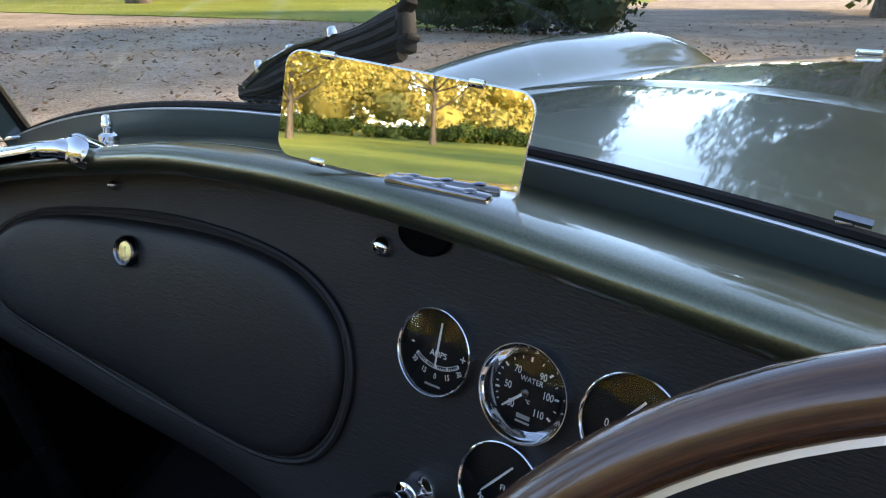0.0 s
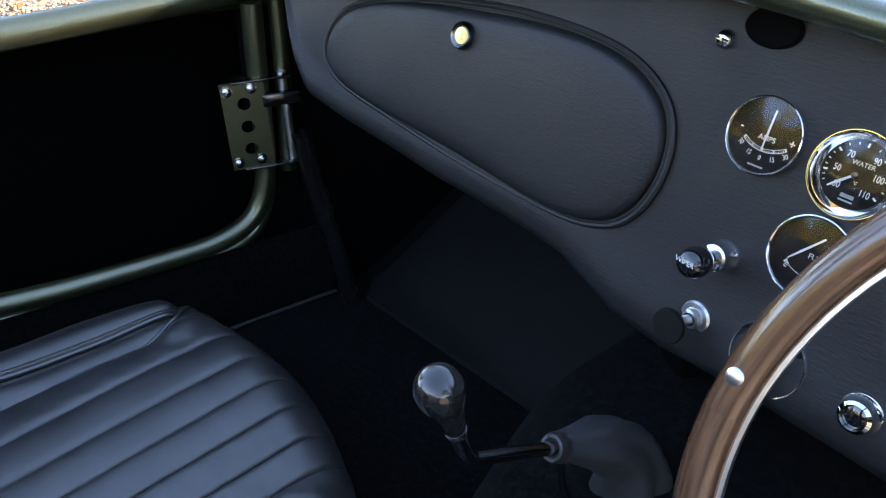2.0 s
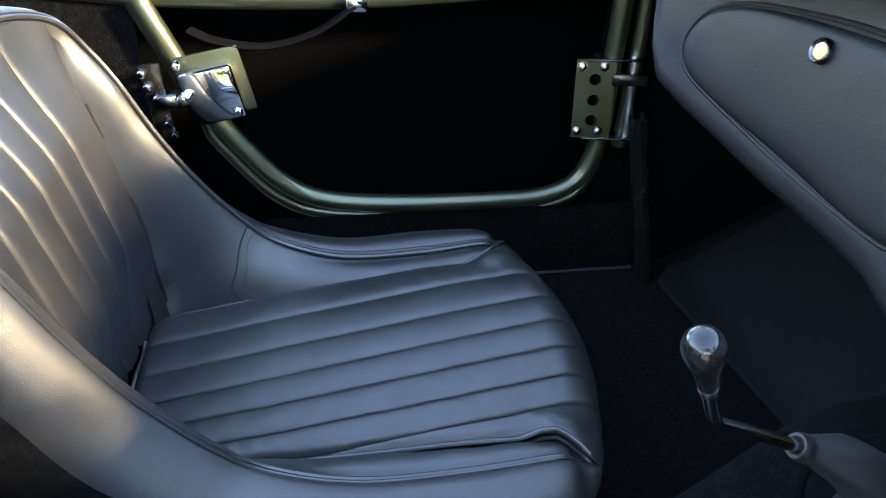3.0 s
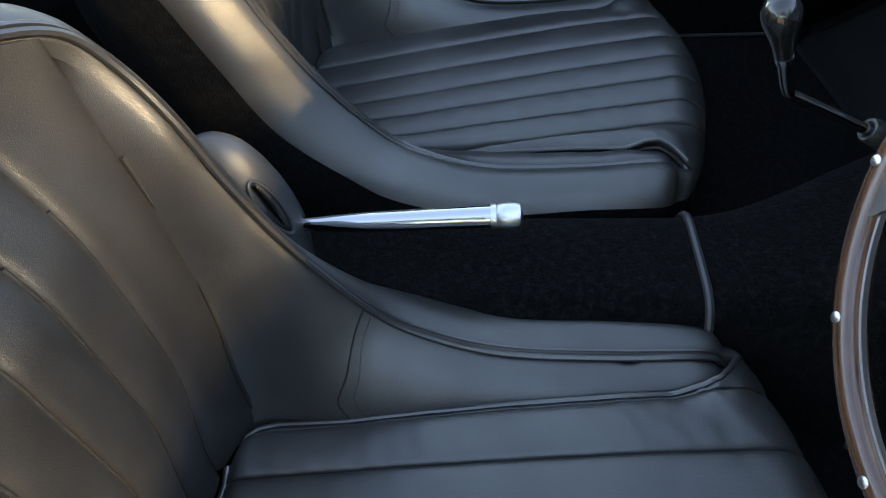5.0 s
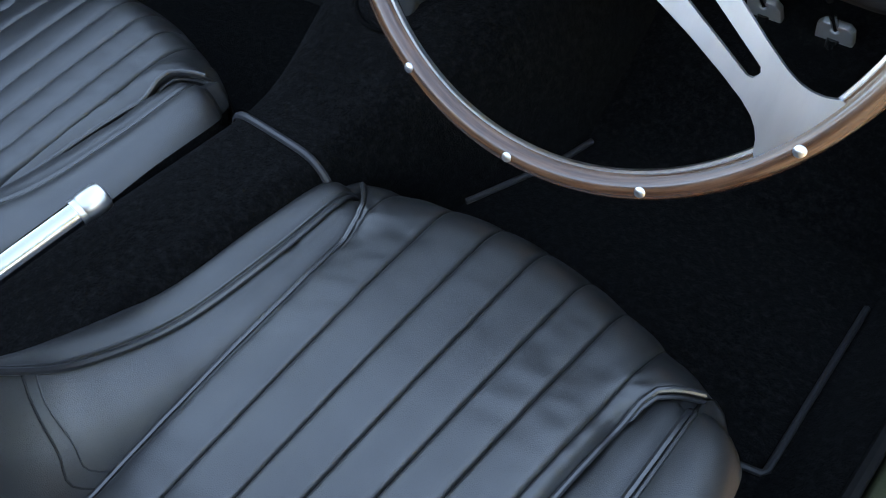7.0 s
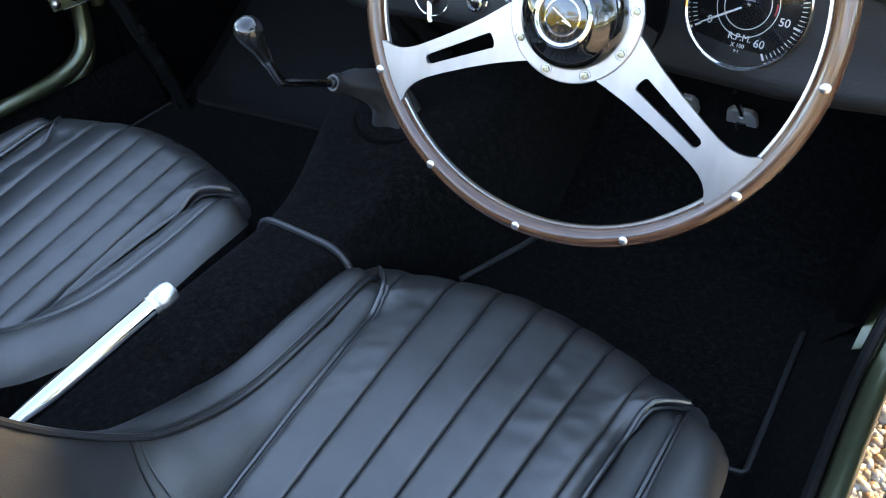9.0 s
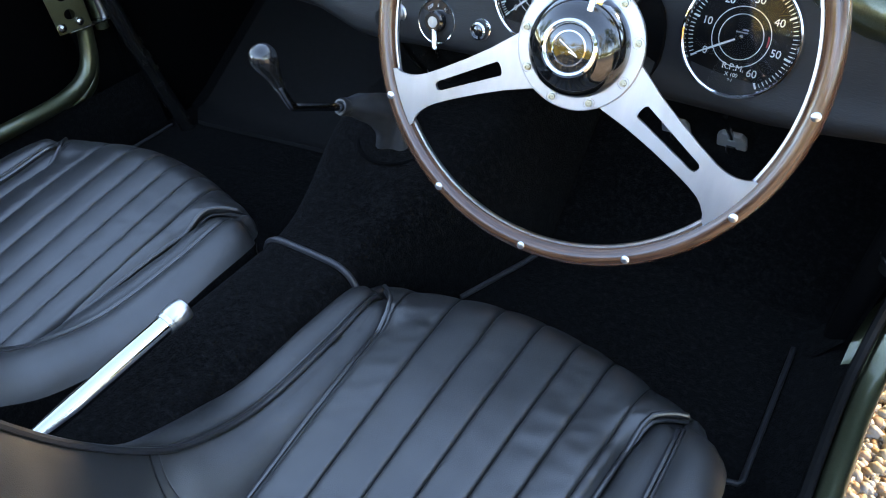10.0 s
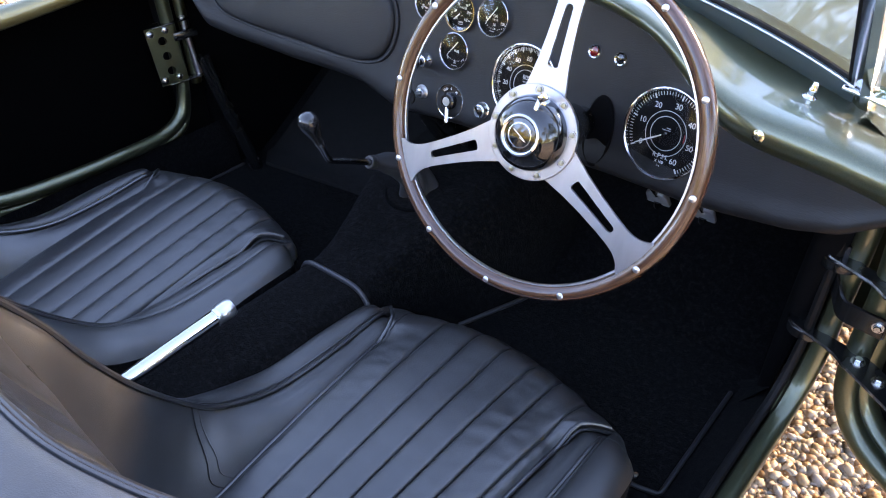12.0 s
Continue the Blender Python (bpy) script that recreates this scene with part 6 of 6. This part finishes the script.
for dx in (-0.016, 0.0, 0.016):
    part("screw", lathe([(0.0036, 0.0), (0.0034, 0.0006), (0.002, 0.0011), (0.0, 0.0012)], 12, MM.inverted() @ pose(0.0135 + dx, 0.4165 + 0.23 * dx, crest_z(0.0135) + 0.0038 - dx * 0.06)), DARK_CHROME, mirror)
part("stem", tube([MM.inverted() @ Vector((0.0, 0.442, crest_z(0) + 0.001)), MM.inverted() @ Vector((-0.003, 0.438, 0.812)), Vector((0, -0.004, -0.004))], 0.004, 10), CHROME, mirror)

# ---- wiper ----
wip = thing("windscreen_wiper", "parked black windscreen wiper with ribbed rubber blade", "wiper")
a, b2 = Vector((-0.252, 0.511, 0.810)), Vector((-0.048, 0.484, 0.871))
way = (b2 - a).normalized()
face = Vector((0.1, -0.85, 0.25))
mw = frame_of(a, face - way * face.dot(way), way)
for k, (off, up, rad, s0, s1) in enumerate(((-0.0085, 0.0, 0.0034, 0.015, 0.190), (-0.0035, 0.004, 0.0034, 0.0, 0.198), (0.002, 0.0055, 0.0030, 0.0, 0.196), (0.0072, 0.004, 0.0034, 0.02, 0.198), (0.0115, 0.0005, 0.0026, 0.05, 0.192))):
    rib = [mw @ Vector((q, off * (0.75 + 0.5 * q / 0.2) + 0.0008 * math.sin(q * 90 + k), up + 0.0006 * math.sin(q * 60 + 2 * k))) for q in xs(s0, s1, 16)]
    part("rubber_blade", tube(rib, rad * 1.25, 8), RUBBER, wip)
part("blade_carrier", plate([(0.0, -0.013), (0.03, -0.016), (0.19, -0.012), (0.198, 0.0), (0.19, 0.013), (0.05, 0.013), (0.0, 0.006)], 0.004, mw @ pose(0, 0, -0.001), 0.001), BLACK_METAL, wip)
part("arm", tube([mw @ Vector(q) for q in ((-0.010, -0.006, -0.008), (0.015, 0.004, 0.007), (0.05, 0.011, 0.0095), (0.09, 0.014, 0.009), (0.125, 0.012, 0.007))], [0.0055, 0.005, 0.0042, 0.0035, 0.0025], 8, flat=0.7), GLOSS_BLACK, wip)
for q, w in ((0.032, 0.012), (0.078, 0.013), (0.130, 0.0125)):
    part("yoke", box(0.006, 0.007, 0.005, 0.0015, mw @ pose(q, w + 0.002, 0.008, 0, 0, 12)), CHROME, wip, "small chrome yoke clip")
part("end_clip", joined(box(0.008, 0.026, 0.012, 0.003, mw @ pose(0.197, 0.0, 0.002)), box(0.010, 0.006, 0.010, 0.002, mw @ pose(0.201, 0.013, 0.004, 0, 0, 30)), box(0.010, 0.005, 0.010, 0.002, mw @ pose(0.202, -0.006, 0.004))), RUBBER, wip)
part("spindle", tube([a + Vector((-0.004, 0.004, 0.0)), Vector((-0.238, 0.522, front_z(-0.238, 0.53)))], 0.0075, 12), CHROME, wip)

# ---- grab handle, studs ----
gh = thing("grab_handle", "chrome grab handle on the passenger side of the scuttle lip", "handle")
pts = spline([(-0.267, 0.388, 0.782), (-0.275, 0.372, 0.786), (-0.30, 0.362, 0.782), (-0.36, 0.352, 0.768), (-0.43, 0.346, 0.747), (-0.475, 0.352, 0.731), (-0.492, 0.37, 0.722)], 40)
part("bar", tube(pts, [0.0062 if 6 < i < 34 else 0.0075 for i in range(40)], 14), CHROME, gh)
for p in (pts[1], pts[-1]):
    part("ferrule", lathe([(0.0, 0.013), (0.006, 0.0125), (0.0105, 0.009), (0.011, 0.0), (0.011, -0.012)], 20, frame_of(p, (0.35, -0.75, 0.45))), CHROME, gh)


def hood_stud(x, y, z, label, tilt=0):
    s = thing("hood_stud", label, "stud", group="hood studs", at=pose(x, y, z, 0, tilt, 0))
    part("base", lathe([(0.0, 0.004), (0.005, 0.004), (0.0075, 0.002), (0.008, -0.003)], 16), CHROME, s)
    part("peg", lathe([(0.0035, 0.002), (0.0035, 0.008), (0.0045, 0.009), (0.0045, 0.0115), (0.0035, 0.013), (0.0035, 0.016), (0.0025, 0.018), (0.0, 0.0185)], 14), CHROME, s)
    return s


hood_stud(-0.34, 0.44, crest_z(-0.34) + 0.004, "chrome hood stud on the passenger side of the scuttle")
hood_stud(0.521, 0.425, crest_z(0.521) + 0.001, "chrome hood stud on the driver's side of the scuttle", 12)
solo("lip_button", lathe([(0.0085, -0.003), (0.0085, 0.001), (0.0065, 0.0045), (0.003, 0.006), (0.0, 0.0062)], 18, frame_of((0.505, crest_y(0.505) - 0.022, crest_z(0.505) - 0.014), (0.1, -1, 0.1))), GOLD_TINT, "round press fastener on the scuttle lip", "fastener")

# ---- pedals ----
def pedal(x, y, z, label):
    p = thing("pedal", label, "pedal", group="pedals", at=pose(x, y, z, -58, 0, 0))
    part("pad", plate([(-0.020, -0.020), (-0.014, -0.030), (0.014, -0.030), (0.020, -0.020), (0.022, 0.024), (-0.022, 0.024)], 0.009, None, 0.002, [circle(0, -0.018, 0.005)]), STEEL_DARK, p, "worn pedal pad with moulded rings")
    part("tread", joined(*[tube([(cx + 0.009 * math.cos(a), 0.008 + 0.009 * math.sin(a), 0.001) for a in xs(0.3, 5.6, 14)], 0.0016, 6) for cx in (-0.009, 0.009)]), STEEL, p)
    part("arm", tube([(0, 0.0, -0.008), (0.0, 0.06, -0.05), (0.0, 0.14, -0.12)], 0.007, 8), BLACK_METAL, p)
    part("arm", tube([(0, -0.02, -0.006), (-0.004, -0.10, -0.02)], 0.004, 8), BLACK_METAL, p)
    return p


STEEL_DARK = material("worn_pedal", (0.5, 0.5, 0.5), 0.45, 0.7)
pedal(0.268, 0.70, 0.345, "small worn metal clutch pedal")
pedal(0.349, 0.70, 0.345, "small worn metal brake pedal")
acc = thing("footrest", "black steel footrest plate in the driver's footwell", "footrest")
part("plate", box(0.07, 0.004, 0.12, 0.0015, pose(0.19, 0.71, 0.30, -30, 0, 0)), BLACK_METAL, acc)
part("bracket", box(0.02, 0.10, 0.004, 0.001, pose(0.19, 0.76, 0.30)), BLACK_METAL, acc)
solo("brace_tube", tube(spline([(-0.055, 0.44, 0.56), (-0.06, 0.50, 0.46), (-0.065, 0.60, 0.36), (-0.07, 0.69, 0.33)], 10), 0.012, 10), BLACK_METAL, "black chassis tube beneath the dashboard", "tube")
solo("brace_tube", tube(spline([(0.0, 0.42, 0.55), (-0.02, 0.55, 0.42), (-0.075, 0.72, 0.26)], 10), 0.012, 10), BLACK_METAL, "black diagonal tube in the driver's footwell", "tube")
hinge_post = solo("hinge_post", tube(spline([(0.585, 0.445, 0.60), (0.575, 0.46, 0.48), (0.565, 0.48, 0.34), (0.56, 0.49, 0.225)], 12), 0.02, 12), TRIM, "black trimmed hinge post beside the driver's footwell", "post")
solo("trim_flap", grid([[(0.53 + 0.012 * math.sin(f * 3) + 0.03 * g, 0.44 + 0.07 * f, 0.235 + 0.05 * g * (1 - 0.3 * f)) for g in xs(0, 1, 5)] for f in xs(0, 1, 6)]), CARPET, "folded carpet flap at the foot of the hinge post", "carpet")


# ---- near shingle, stone by stone ----
def stone_mesh(seed):
    vs, fs = stones(1, -1, 1, -1, 1, seed, (0.0082, 0.0086), centred=True)
    me = bpy.data.meshes.new("stone")
    me.from_pydata(vs.tolist(), [], fs.tolist())
    me.shade_smooth()
    me.materials.append(STONE)
    return me


STONE_MESHES = [stone_mesh(200 + k) for k in range(10)]
rnd = random.Random(77)
for i in range(300):
    ob = new("stone", STONE_MESHES[i % 10])
    k = rnd.uniform(0.75, 1.5)
    ob.parent = ground
    ob.matrix_basis = pose(rnd.uniform(NEAR[0], NEAR[1]), rnd.uniform(NEAR[2], NEAR[3]), rnd.uniform(0.0, 0.006), 0, 0, rnd.uniform(0, 360)) @ Matrix.Diagonal((k, k, k, 1))
